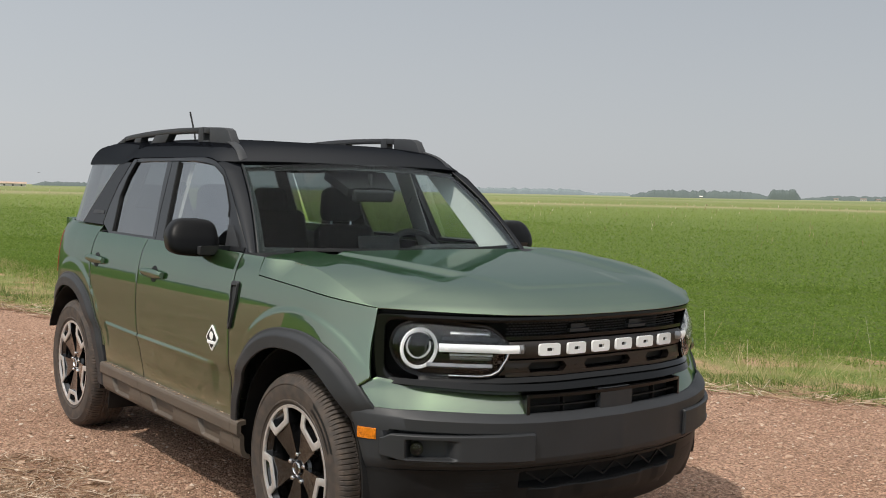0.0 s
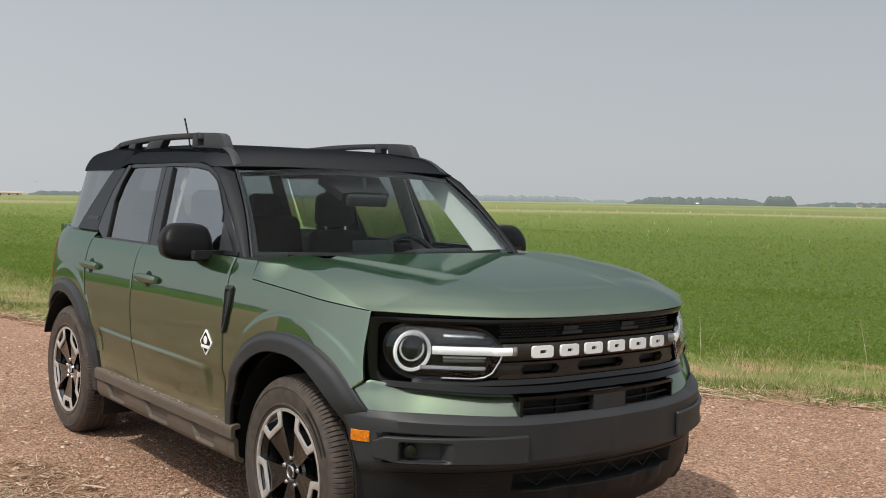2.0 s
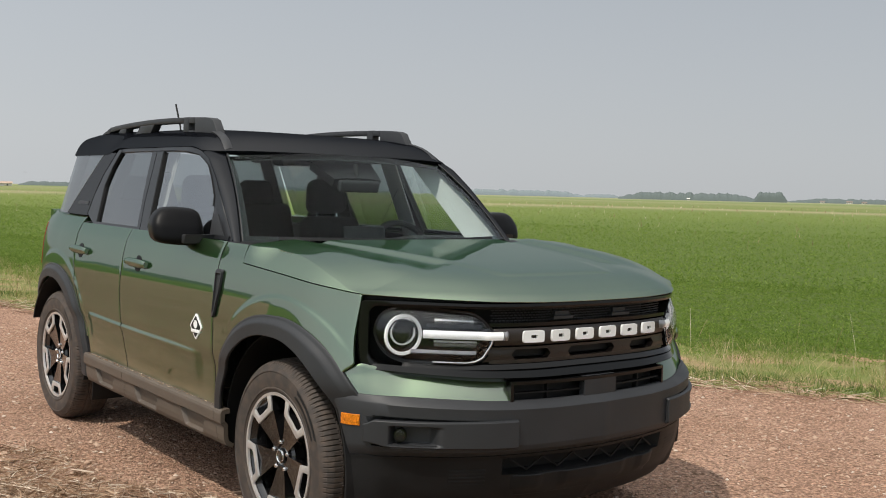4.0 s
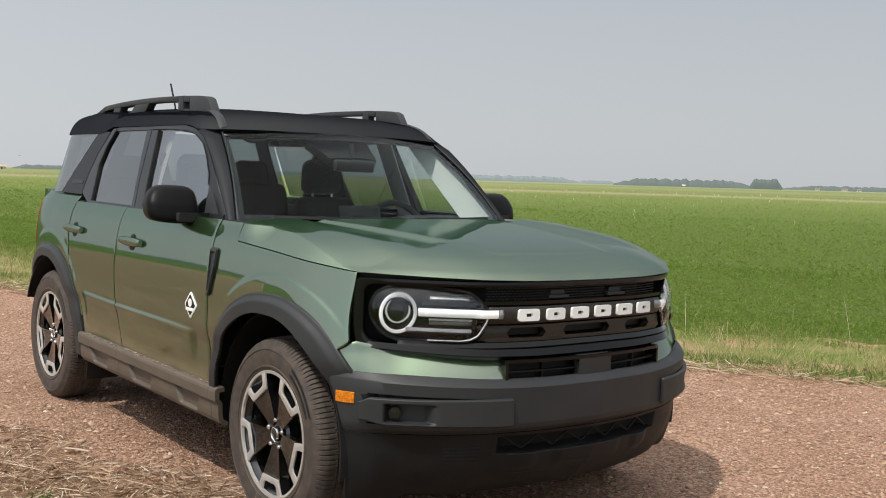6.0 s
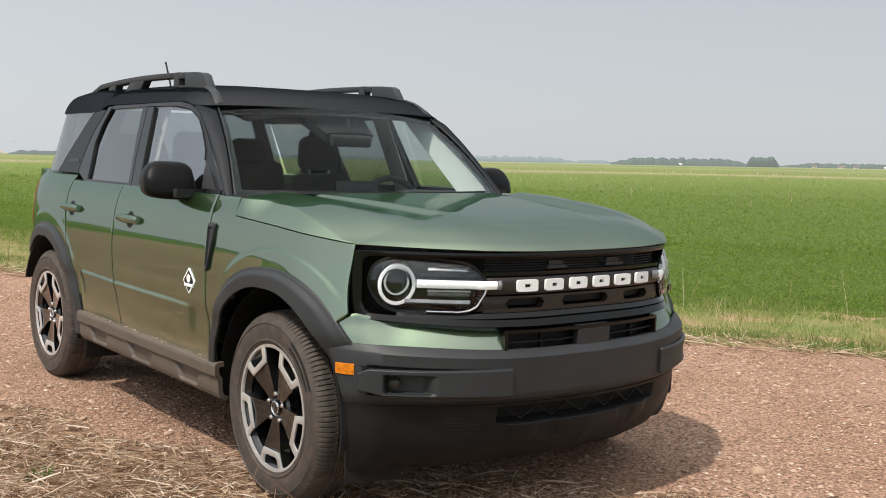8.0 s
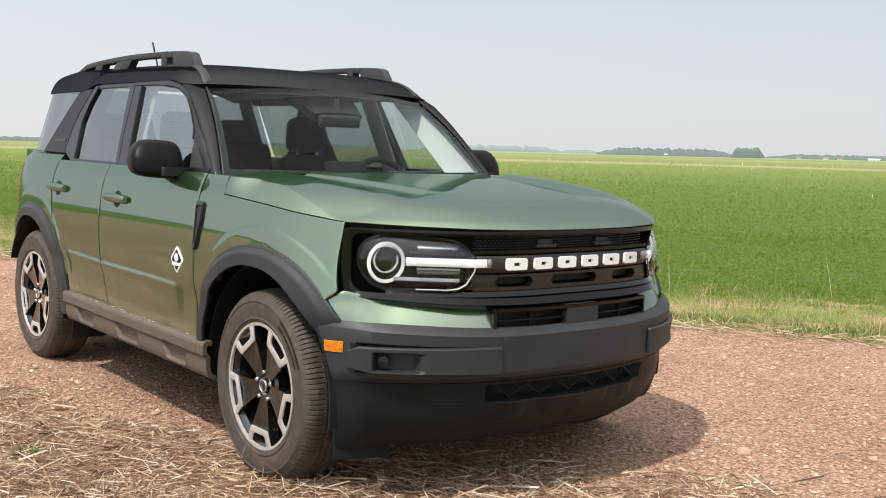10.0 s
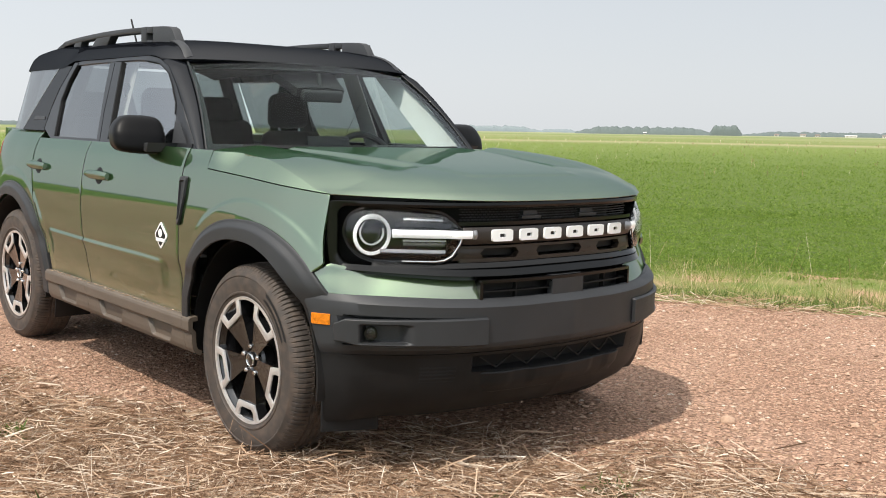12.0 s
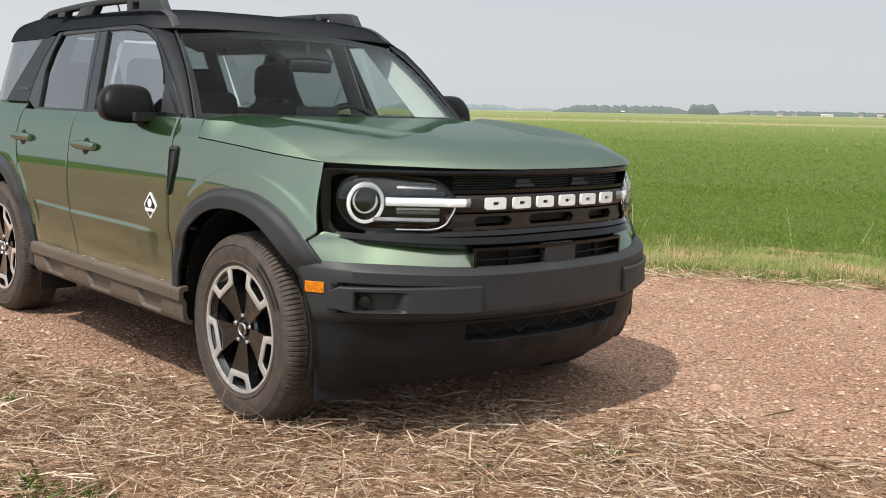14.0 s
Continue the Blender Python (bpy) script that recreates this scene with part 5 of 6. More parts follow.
part("boot_floor", box((0.75, 1.2, 0.04), (-3.0, 0, 0.78), 0.01), DASH, suv)

# ---- outer fittings ----
for sgn in (-1, 1):
    # small plain slot trim low on the rear pillar
    P = xz_panel(-2.378, -2.560, 1.258, 1.278, upper, sgn, 8, 3, 0.003)
    part("pillar_slot", shell(P, 0.005, 0.001), CLAD, suv)
    # door mirror
    own = bmesh.new()
    bmesh.ops.create_cube(own, size=1.0)
    bmesh.ops.subdivide_edges(own, edges=own.edges[:], cuts=11, use_grid_fill=True)
    for v in own.verts:
        q = v.co * 2
        d = Vector([abs(c) ** 4.5 for c in q])
        k = 1 / max(1e-6, (d.x + d.y + d.z) ** (1 / 4.5))
        q = q * k
        taper_x = 1 - 0.25 * max(0, q.z) - 0.12 * max(0, q.y)
        out_y = q.y * (1 - (0.30 * max(0, q.z) ** 1.5 if q.y > 0 else 0.10 * max(0, q.z)))
        v.co = Vector((q.x * 0.085 * taper_x + 0.02 * (1 - q.z), sgn * out_y * 0.114, q.z * 0.084 * (1 - 0.06 * max(0, q.y)) + 0.004 * q.y))
    own.transform(pose(-0.920, sgn * 0.947, 1.208, 0, 0, sgn * 10))
    if sgn < 0:
        bmesh.ops.reverse_faces(own, faces=own.faces[:])
    mirror = part("door_mirror", own, SATIN, suv, "black plastic door mirror", 0.8)
    part("mirror_band", box((0.03, 0.155, 0.064), (-0.841, sgn * 0.926, 1.168), 0.014, (0, 8, sgn * 14), 3), MATT, mirror)
    part("mirror_glass", box((0.006, 0.14, 0.10), (-1.000, sgn * 0.940, 1.204), 0.002, (0, 0, sgn * 10)), CHROME, mirror, "mirror glass")
    part("mirror_arm", prism([(-0.06, -0.015), (0.06, -0.02), (0.045, 0.02), (-0.05, 0.018)], 0.15, Matrix.Translation((-0.828, sgn * 0.812, 1.155)) @ Matrix.Rotation(sgn * radians(-90), 4, "X") @ Matrix.Scale(sgn, 4, (0, 1, 0)), 0.006), CLAD, mirror)
    # low triangular sail at the foot of the front pillar
    P = xz_panel(lambda z: -0.700 - 1.03 * (z - 1.165), lambda z: -0.815 - 0.30 * (z - 1.165), 1.172, 1.265, upper, sgn, 8, 8, 0.001)
    part("mirror_sail", shell(P, 0.012, 0.003), CLAD, mirror)
    # handles: a bar over a black disc that paints the shade of its scoop
    for hx, hz in ((-1.395, 1.000), (-2.235, 1.010)):
        U, V = np.meshgrid(np.linspace(0, 2 * math.pi, 28, endpoint=False), np.array((1.0, 0.8, 0.45, 0.03)), indexing="ij")
        x, z = hx + 0.042 * V * np.cos(U), hz + 0.040 * V * np.sin(U)
        y = side(x, z) + np.array((0.0015, 0.001, 0.0012, 0.0015))[None, :]
        part("scoop_shade", shell(np.stack([x, sgn * y, z], -1), 0.003, 0.0, closed=True), MATT, suv)
        xs = np.linspace(-0.115, 0.105, 14)
        path = [(hx - 0.004 + d * 1.15, sgn * (side(hx, hz) + 0.008 + 0.010 * max(0.0, 1 - (d / 0.112) ** 4)), hz + 0.004 - 0.02 * d) for d in xs]
        bm = sweep(path, [(0.013 * math.cos(a), 0.022 * math.sin(a)) for a in np.linspace(0, 2 * math.pi, 14, endpoint=False)])
        for v in bm.verts:
            f = min(1.0, abs(v.co.x - hx) / 0.13)
            v.co.z = hz + (v.co.z - hz) * (1 - 0.42 * f**3)
        part("door_handle", bm, PAINT, suv, "body-coloured door handle", 1.0)
    # badge on the front door
    bd = lambda k: [(sgn * 0.0 + a * k, b * k) for a, b in ((0.0, -0.060), (0.060, 0.0), (0.0, 0.060), (-0.060, 0.0))]
    base = Matrix.Translation((-0.685, sgn * (side(-0.685, 0.78) + 0.001), 0.78)) @ Matrix.Rotation(radians(90), 4, "X") @ Matrix.Scale(1 if sgn < 0 else -1, 4, (0, 0, 1))
    badge = part("badge", prism(rounded(bd(1.0), 0.01), 0.004, base, 0.001), WHITE, suv, "white diamond badge")
    part("badge_field", prism(rounded(bd(0.80), 0.008), 0.0052, base), MATT, badge)
    part("badge_mark", prism([(0.018 * math.cos(a), 0.010 + 0.018 * math.sin(a)) for a in np.linspace(0, 6.0, 18)], 0.0064, base), WHITE, badge)
    part("badge_bar", prism([(-0.040, -0.026), (0.040, -0.026), (0.040, -0.012), (-0.040, -0.012)], 0.0075, base, 0.001), WHITE, badge)
    # roof rail with its feet
    own = bmesh.new()
    xs = np.linspace(-2.667, -1.623, 12)
    top = spline([-2.834, -2.667, -2.509, -2.286, -1.975, -1.620, -1.388], [1.675, 1.713, 1.724, 1.734, 1.741, 1.738, 1.731])
    pieces = [[(-2.839, 1.651), (-2.826, 1.669), (-2.667, 1.713), (-2.667, 1.685), (-2.722, 1.657)]]
    pieces.append([(x, top(x)) for x in xs] + [(x, top(x) - 0.030) for x in xs[::-1]])
    pieces.append([(-2.570, 1.646), (-2.447, 1.646), (-2.417, 1.702), (-2.519, 1.697)])
    pieces.append([(-2.305, 1.646), (-2.091, 1.646), (-2.010, 1.714), (-2.213, 1.710)])
    pieces.append([(-1.638, 1.641), (-1.573, 1.641), (-1.573, 1.739), (-1.638, 1.739)])
    pieces.append([(-1.573, 1.705), (-1.500, 1.703), (-1.500, 1.736), (-1.573, 1.737)])
    pieces.append([(-1.573, 1.638), (-1.500, 1.638), (-1.500, 1.671), (-1.573, 1.671)])
    pieces.append([(-1.500, 1.631), (-1.225, 1.626), (-1.236, 1.648), (-1.287, 1.714), (-1.325, 1.727), (-1.388, 1.732), (-1.500, 1.736)])
    for pts in pieces:
        m = Matrix.Translation((0, sgn * 0.573 + 0.022, 0)) @ Matrix.Rotation(radians(90), 4, "X")
        prism(pts[::-1], 0.044, m, 0.006, own)
    rail = part("roof_rail", own, CLAD, suv, "black roof rail on moulded feet")
    U, V = np.meshgrid(np.linspace(0, 1, 8), np.linspace(0, 1, 5), indexing="ij")
    x, y = -1.30 + 0.245 * U, 0.556 + 0.042 * V + 0.045 * U
    P = np.stack([x, sgn * y, roof_z(x, y) + 0.002 + 0.004 * (1 - U) + 0.003 * np.sin(math.pi * V)], -1)
    part("rail_trim", shell(P, 0.02, 0.003, np.array((-1.5, 0, 1))), CLAD, rail)

part("antenna", sweep([(-2.985, 0, 1.655), (-3.013, 0, 1.765), (-3.09, 0, 1.914)], ring(0.006)), MATT, suv, "short black roof antenna")
part("antenna_base", lathe([(0.0, 0.03), (0.018, 0.02), (0.03, 0.0), (0.0, 0.0)], 20, Matrix.Translation((-3.0, 0, 1.655)), closed=False), MATT, suv)
for y0, y1 in ((-0.62, -0.05), (0.05, 0.60)):
    a = [(-0.66 + 0.26 * (1 - (y / 0.765) ** 2) + 0.02, y, 1.166 + 0.004) for y in np.linspace(y0, y1, 10)]
    part("wiper", sweep(a, [(-0.010, -0.006), (0.010, -0.006), (0.004, 0.008), (-0.004, 0.008)]), MATT, suv, "black wiper blade")


# ---- loose cover on the ground ----
rng = np.random.default_rng(7)


def island_mat(name, stops, rough=0.8, through=0.0):
    """Each stalk, leaf or stone takes its own shade."""
    M = Mat(name, stops[0][1], rough)
    M.p.inputs["Specular IOR Level"].default_value = 0.25
    geo = M.t.nodes.new("ShaderNodeNewGeometry")
    shade = M.ramp(geo.outputs["Random Per Island"], stops)
    fine = M.ramp(M.noise(90, 4), [(0.3, (0.75, 0.75, 0.75)), (0.7, (1.15, 1.15, 1.15))])
    M.color(M.mix(shade, fine, 0.7, "MULTIPLY"))
    if through:
        M.p.inputs["Subsurface Weight"].default_value = 0.0
        thin = M.t.nodes.new("ShaderNodeBsdfTranslucent")
        M.t.links.new(M.col, thin.inputs[0])
        mx = M.t.nodes.new("ShaderNodeMixShader")
        mx.inputs[0].default_value = through
        o = M.t.nodes["Material Output"]
        M.t.links.new(M.p.outputs[0], mx.inputs[1])
        M.t.links.new(thin.outputs[0], mx.inputs[2])
        M.t.links.new(mx.outputs[0], o.inputs["Surface"])
    return M.mat


STRAW = island_mat("dry_straw", [(0.0, (0.12, 0.072, 0.044)), (0.35, (0.32, 0.20, 0.125)), (0.7, (0.54, 0.385, 0.26)), (1.0, (0.78, 0.68, 0.56))], 0.7, 0.15)
LEAF = island_mat("crop_leaf", [(0.0, (0.105, 0.178, 0.022)), (0.5, (0.162, 0.252, 0.038)), (1.0, (0.28, 0.365, 0.085))], 0.6, 0.48)
GRASS = island_mat("rough_grass", [(0.0, (0.12, 0.17, 0.032)), (0.42, (0.23, 0.275, 0.07)), (0.70, (0.40, 0.36, 0.15)), (1.0, (0.62, 0.50, 0.30))], 0.7, 0.3)
WEED = island_mat("green_weed", [(0.0, (0.045, 0.085, 0.016)), (1.0, (0.15, 0.21, 0.045))], 0.5, 0.3)
STONE = island_mat("pale_pebbles", [(0.0, (0.21, 0.128, 0.085)), (0.45, (0.39, 0.255, 0.175)), (0.9, (0.52, 0.37, 0.27)), (1.0, (0.62, 0.53, 0.44))], 0.85)


def lie(s, m):
    return np.stack(height(np.asarray(s, float), np.asarray(m, float)), -1)


def ribbons(name, base, way, length, width, droop, material, label, category, pinch=0.25, seg=2):
    """Many thin tapered blades as one mesh."""
    n = len(base)
    way = way / np.linalg.norm(way, axis=1, keepdims=True)
    up = np.tile((0.0, 0.0, 1.0), (n, 1))
    across = np.cross(way, up)
    bad = np.linalg.norm(across, axis=1) < 0.05
    across[bad] = (1.0, 0.0, 0.0)
    across /= np.linalg.norm(across, axis=1, keepdims=True)
    spin = rng.uniform(0, 2 * math.pi, n)
    other = np.cross(across, way)
    across = across * np.cos(spin)[:, None] + other * np.sin(spin)[:, None]
    rows = []
    for k in range(seg + 1):
        t = k / seg
        p = base + way * (length * t)[:, None]
        p[:, 2] -= droop * t * t
        w = (width * (1 - (1 - pinch) * t) * (0.6 if k == 0 else 1.0))[:, None]
        rows += [p - across * w / 2, p + across * w / 2]
    V = np.stack(rows, 1).reshape(-1, 3)
    step_n = 2 * (seg + 1)
    start = np.arange(n) * step_n
    faces = []
    for k in range(seg):
        faces.append(np.stack([start + 2 * k, start + 2 * k + 1, start + 2 * k + 3, start + 2 * k + 2], 1))
    F = np.concatenate(faces)
    me = bpy.data.meshes.new(name)
    me.from_pydata(V.tolist(), [], F.tolist())
    me.materials.append(material)
    return tagged(new(name, me), label, category, kind="stuff")


def heading(n, lo, hi):
    a, e = rng.uniform(0, 2 * math.pi, n), rng.uniform(lo, hi, n)
    return np.stack([np.cos(a) * np.cos(e), np.sin(a) * np.cos(e), np.sin(e)], 1)


def clear_of_wheels(p, r=0.0):
    keep = np.ones(len(p), bool)
    for wx in (0.0, -2.67):
        keep &= ~((abs(p[:, 0] - wx) < 0.17 + r) & (abs(p[:, 1] + 0.79) < 0.15 + r))
    return keep


# flattened straw of the verge
n = 84000
s, m = rng.uniform(-4.2, 3.4, n), NEAR_EDGE + 0.20 - np.where(rng.random(n) < 0.5, np.abs(rng.normal(0, 1, n)) ** 1.1 * 1.0, 0.4 + 1.7 * rng.random(n))
m += 0.18 * np.sin(s * 2.1) + 0.1 * np.sin(s * 5.3 + 1)
p = lie(s, m)
keep = clear_of_wheels(p) & (m > -3.2)
p = p[keep]
n = len(p)
p[:, 2] += rng.uniform(0.002, 0.035, n) * step(-0.3, -1.0, m[keep])+ 0.003
L = rng.lognormal(-2.98, 0.62, n).clip(0.012, 0.34)
ribbons("straw", p, heading(n, -0.10, 0.38), L, 0.0014 + 0.0058 * rng.random(n) ** 2.2, 0.06 * L, STRAW, "flattened dry straw and stalks over the verge", "straw", 0.7)
# chaff caught along the top of the near sill
n = 150
p = np.stack([rng.uniform(-2.08, -0.50, n), -0.922 + 0.008 * rng.random(n), np.full(n, 0.4625)], 1)
L = rng.uniform(0.006, 0.022, n)
ribbons("chaff", p, heading(n, -0.02, 0.15), L, rng.uniform(0.0015, 0.004, n), 0 * L, STRAW, "bits of chaff lying along the car's sill", "chaff", 0.7)
# coarse flat pieces of stem matted over the straw
n = 5200
s, m = rng.uniform(-4.2, 3.4, n), NEAR_EDGE + 0.05 - 2.3 * rng.random(n) ** 1.3 + 0.12 * rng.normal(0, 1, n)
p = lie(s, m)
keep = clear_of_wheels(p, 0.05)
p = p[keep]
n = len(p)
p[:, 2] += rng.uniform(0.012, 0.04, n)
turn_s = rng.normal(0.35, 0.7, n)
way = np.stack([np.cos(turn_s), np.sin(turn_s), rng.normal(0.02, 0.10, n)], 1)
L = rng.lognormal(-2.45, 0.5, n).clip(0.03, 0.30)
ribbons("coarse_straw", p, way, L, rng.uniform(0.003, 0.0085, n), 0.04 * L, STRAW, "coarse broken straw stems matted over the verge", "straw", 0.75)


def dry_clump(x, y, r, n, high):
    """A bent tussock of dead grass."""
    q = np.array((x, y)) + rng.normal(0, r, (n, 2))
    p = lie(q @ ALONG, q @ ACROSS)
    L = high * rng.uniform(0.4, 1.1, n)
    lean = rng.uniform(-0.5, 2.6, n)
    up = rng.uniform(0.35, 1.3, n)
    way = np.stack([np.cos(lean) * np.cos(up), np.sin(lean) * np.cos(up), np.sin(up)], 1)
    ribbons("dry_tussock", p, way, L, rng.uniform(0.0012, 0.0032, n), 0.45 * L, STRAW, "bent tussock of dead grass in the verge", "dry grass", 0.3, 4)


for x, y, r, n, high in ((0.42, -1.22, 0.07, 260, 0.17), (0.25, -1.33, 0.06, 160, 0.14), (0.62, -1.05, 0.06, 150, 0.13), (-0.25, -1.45, 0.09, 200, 0.12), (-0.55, -1.75, 0.10, 220, 0.15), (0.80, -0.75, 0.05, 110, 0.10), (0.05, -1.62, 0.08, 180, 0.13), (1.35, -0.50, 0.07, 120, 0.09), (1.75, -0.15, 0.08, 120, 0.08), (-1.0, -1.75, 0.10, 160, 0.12)):
    dry_clump(x, y, r, n, high)
# thin upright dead stalks
n = 4600
s, m = rng.uniform(-3.8, 3.2, n), rng.uniform(-2.9, -0.42, n)
p = lie(s, m)
keep = clear_of_wheels(p, 0.03)
p = p[keep]
n = len(p)
ribbons("dead_stalks", p, heading(n, 0.7, 1.5), rng.uniform(0.04, 0.17, n), rng.uniform(0.001, 0.0025, n), rng.uniform(0, 0.03, n), STRAW, "thin upright dry stalks in the verge", "dry grass", 0.4, 3)
# broken thick stems near the road
n = 160
s, m = rng.uniform(-3.5, 3.4, n), rng.normal(-0.55, 0.22, n)
p = lie(s, m)
keep = clear_of_wheels(p, 0.25)
p = p[keep]
n = len(p)
p[:, 2] += 0.012
ribbons("broken_stems", p, heading(n, -0.03, 0.06), rng.uniform(0.08, 0.30, n), rng.uniform(0.005, 0.010, n), np.zeros(n), STRAW, "pale broken stems lying along the road edge", "stems", 0.8)


def tuft(x, y, r, n, high, broad):
    base = np.array((x, y))
    q = base + rng.normal(0, r, (n, 2))
    s, m = q @ ALONG, q @ ACROSS
    p = lie(s, m)
    return p, heading(n, 0.4, 1.35), rng.uniform(0.4, 1.0, n) * high, rng.uniform(0.35, 1.0, n) * broad, rng.uniform(0, 0.4, n) * high


for x, y, r, n, high, broad in ((1.15, -0.09, 0.045, 130, 0.07, 0.012), (1.04, -0.57, 0.04, 30, 0.06, 0.012), (0.24, -1.83, 0.05, 60, 0.10, 0.034), (0.36, -1.72, 0.05, 40, 0.08, 0.034), (0.44, -1.66, 0.04, 24, 0.07, 0.030), (0.12, -1.92, 0.06, 60, 0.11, 0.034), (-0.68, -1.58, 0.04, 45, 0.10, 0.024), (0.62, -0.62, 0.05, 20, 0.05, 0.010), (-0.85, -1.52, 0.04, 30, 0.05, 0.012), (0.22, -1.28, 0.03, 14, 0.05, 0.010), (1.14, -0.72, 0.04, 30, 0.05, 0.014)):
    p, w, L, wd, dr = tuft(x, y, r, n, high, broad)
    ribbons("weed_tuft", p, w, L, wd, dr, WEED, "small green weed tuft among the straw", "weed", 0.1, 3)


# pebbles on the road
def pebbles(n, sampler, lo, hi, name, label):
    around = [(math.cos(a), math.sin(a), 0.0) for a in np.arange(6) * math.pi / 3]
    bv = np.array([*around, (0.1, 0.0, 1.0), (0.0, 0.0, -1.0)])
    bf = np.array([f for k in range(6) for f in ((k, (k + 1) % 6, 6), ((k + 1) % 6, k, 7))])
    s, m = sampler(n)
    p = lie(s, m)
    keep = clear_of_wheels(p, 0.02)
    p = p[keep]
    n = len(p)
    size = lo * (hi / lo) ** (rng.random(n) ** 2.8)
    V = bv[None] + rng.normal(0, 0.16, (n, len(bv), 3))
    V = V * np.stack([rng.uniform(0.7, 1.3, n), rng.uniform(0.6, 1.0, n), rng.uniform(0.35, 0.7, n)], 1)[:, None, :]
    a = rng.uniform(0, 6.28, n)
    c, q = np.cos(a)[:, None], np.sin(a)[:, None]
    V = np.stack([V[..., 0] * c - V[..., 1] * q, V[..., 0] * q + V[..., 1] * c, V[..., 2]], -1)
    V = V * size[:, None, None] + p[:, None, :] + np.array((0, 0, 1.0)) * (size * 0.22)[:, None, None]
    F = bf[None] + (np.arange(n) * len(bv))[:, None, None]
    me = bpy.data.meshes.new(name)
    me.from_pydata(V.reshape(-1, 3).tolist(), [], F.reshape(-1, 3).tolist())
    me.materials.append(STONE)
    return tagged(new(name, me), label, "gravel", kind="stuff")


pebbles(46000, lambda n: (rng.uniform(-5.5, 3.6, n), NEAR_EDGE - 0.1 + (FAR_EDGE - NEAR_EDGE) * rng.random(n) ** 1.3), 0.003, 0.014, "gravel_stones", "loose pale gravel stones on the road")
pebbles(5200, lambda n: (rng.uniform(-5.5, 3.6, n), NEAR_EDGE + (FAR_EDGE - NEAR_EDGE) * rng.random(n) ** 1.2), 0.007, 0.021, "gravel_stones", "larger loose stones scattered over the road")
pebbles(5000, lambda n: (rng.uniform(-14, -4.5, n), rng.uniform(-1.5, 4.5, n)), 0.006, 0.024, "gravel_stones", "loose pale gravel stones behind the car")


def one_stone(x, y, r, tall, seed):
    own = bmesh.new()
    bmesh.ops.create_icosphere(own, subdivisions=3, radius=1.0)
    for v in own.verts:
        k = 1 + 0.22 * noise.noise(v.co * 1.3 + Vector((seed, 0, 0)))
        v.co = Vector((v.co.x * r * k, v.co.y * r * 0.75 * k, v.co.z * r * tall * k))
    z = float(lie([np.array((x, y)) @ ALONG], [np.array((x, y)) @ ACROSS])[0][2])
    own.transform(pose(x, y, z + r * tall * 0.35, 0, 0, seed * 40))
    ob = part("stone", own, STONE, None, "", 1.2)
    return tagged(ob, "rounded pale field stone lying on the gravel", "stone", "loose stones")


for k, (x, y, r, tall) in enumerate(((0.89, 1.0, 0.034, 0.7), (-0.60, -0.62, 0.045, 0.6), (0.55, 0.95, 0.022, 0.6), (1.25, 1.45, 0.024, 0.5), (1.55, 1.7, 0.022, 0.5), (0.10, 2.2, 0.026, 0.5), (-1.10, -0.85, 0.024, 0.5), (-1.55, -1.10, 0.022, 0.5), (0.75, 0.20, 0.02, 0.5))):
    one_stone(x, y, r, tall, k + 1)

# debris and rough grass along the far edge
n = 3600
s, m = rng.uniform(-12, 4.5, n), FAR_EDGE + rng.normal(-0.02, 0.10, n)
p = lie(s, m)
p[:, 2] += rng.uniform(0.0, 0.03, n)
ribbons("edge_straw", p, heading(n, -0.1, 0.35), rng.uniform(0.05, 0.3, n), rng.uniform(0.003, 0.008, n), 0.01 + 0 * m, STRAW, "dry stems raked along the far road edge", "straw", 0.7)
n = 36000
s = rng.uniform(-18, 5, n)
m = FAR_EDGE + 0.05 + rng.random(n) ** 0.9 * 4.0
ragged = np.sin(1.9 * s + 1.2 * np.sin(1.1 * m)) * np.sin(1.6 * m + 0.8 * np.sin(2.2 * s) + 0.4) + 0.5 * np.sin(5.3 * s + 2.0 * m) * np.sin(4.1 * m - 1.0)
bare = 0.75 * step(0.25, 0.7, ragged) * step(FAR_EDGE + 3.4, FAR_EDGE + 2.4, m) + np.exp(-(((s - 0.6) / 0.9) ** 2) - ((m - FAR_EDGE - 1.7) / 0.5) ** 2) + 0.6 * np.exp(-(((s + 3.4) / 0.7) ** 2) - ((m - FAR_EDGE - 1.9) / 0.4) ** 2)
keep = rng.random(n) > bare * 1.2
p = lie(s[keep], m[keep])
n = len(p)
clump = 0.5 + 0.5 * np.sin(3.1 * s[keep] + 2.0 * np.sin(2.3 * m[keep])) * np.sin(2.7 * m[keep] + 1.3 * np.sin(1.7 * s[keep]))
L = (0.05 + 0.19 * clump) * rng.uniform(0.5, 1.25, n)
ribbons("rough_grass", p, heading(n, 0.75, 1.5), L, rng.uniform(0.003, 0.007, n), 0.25 * L, GRASS, "rough green and yellow grass beside the field", "grass", 0.15, 3)
n = 14000
s = rng.uniform(-12, 5, n)
m = FAR_EDGE + 0.06 + 1.7 * rng.random(n) ** 1.3 + 0.15 * np.sin(2.9 * s)
keep = np.sin(1.3 * s + 0.7) + 0.6 * np.sin(3.7 * s) > -0.7
p = lie(s[keep], m[keep])
n = len(p)
L = rng.uniform(0.05, 0.16, n)
ribbons("edge_grass", p, heading(n, 0.7, 1.5), L, rng.uniform(0.003, 0.006, n), 0.3 * L, WEED, "low green grass along the far road edge", "grass", 0.15, 3)
n = 190
s, m = rng.uniform(-10, 5, n), FAR_EDGE + rng.uniform(0.1, 5.0, n)
p = lie(s, m)
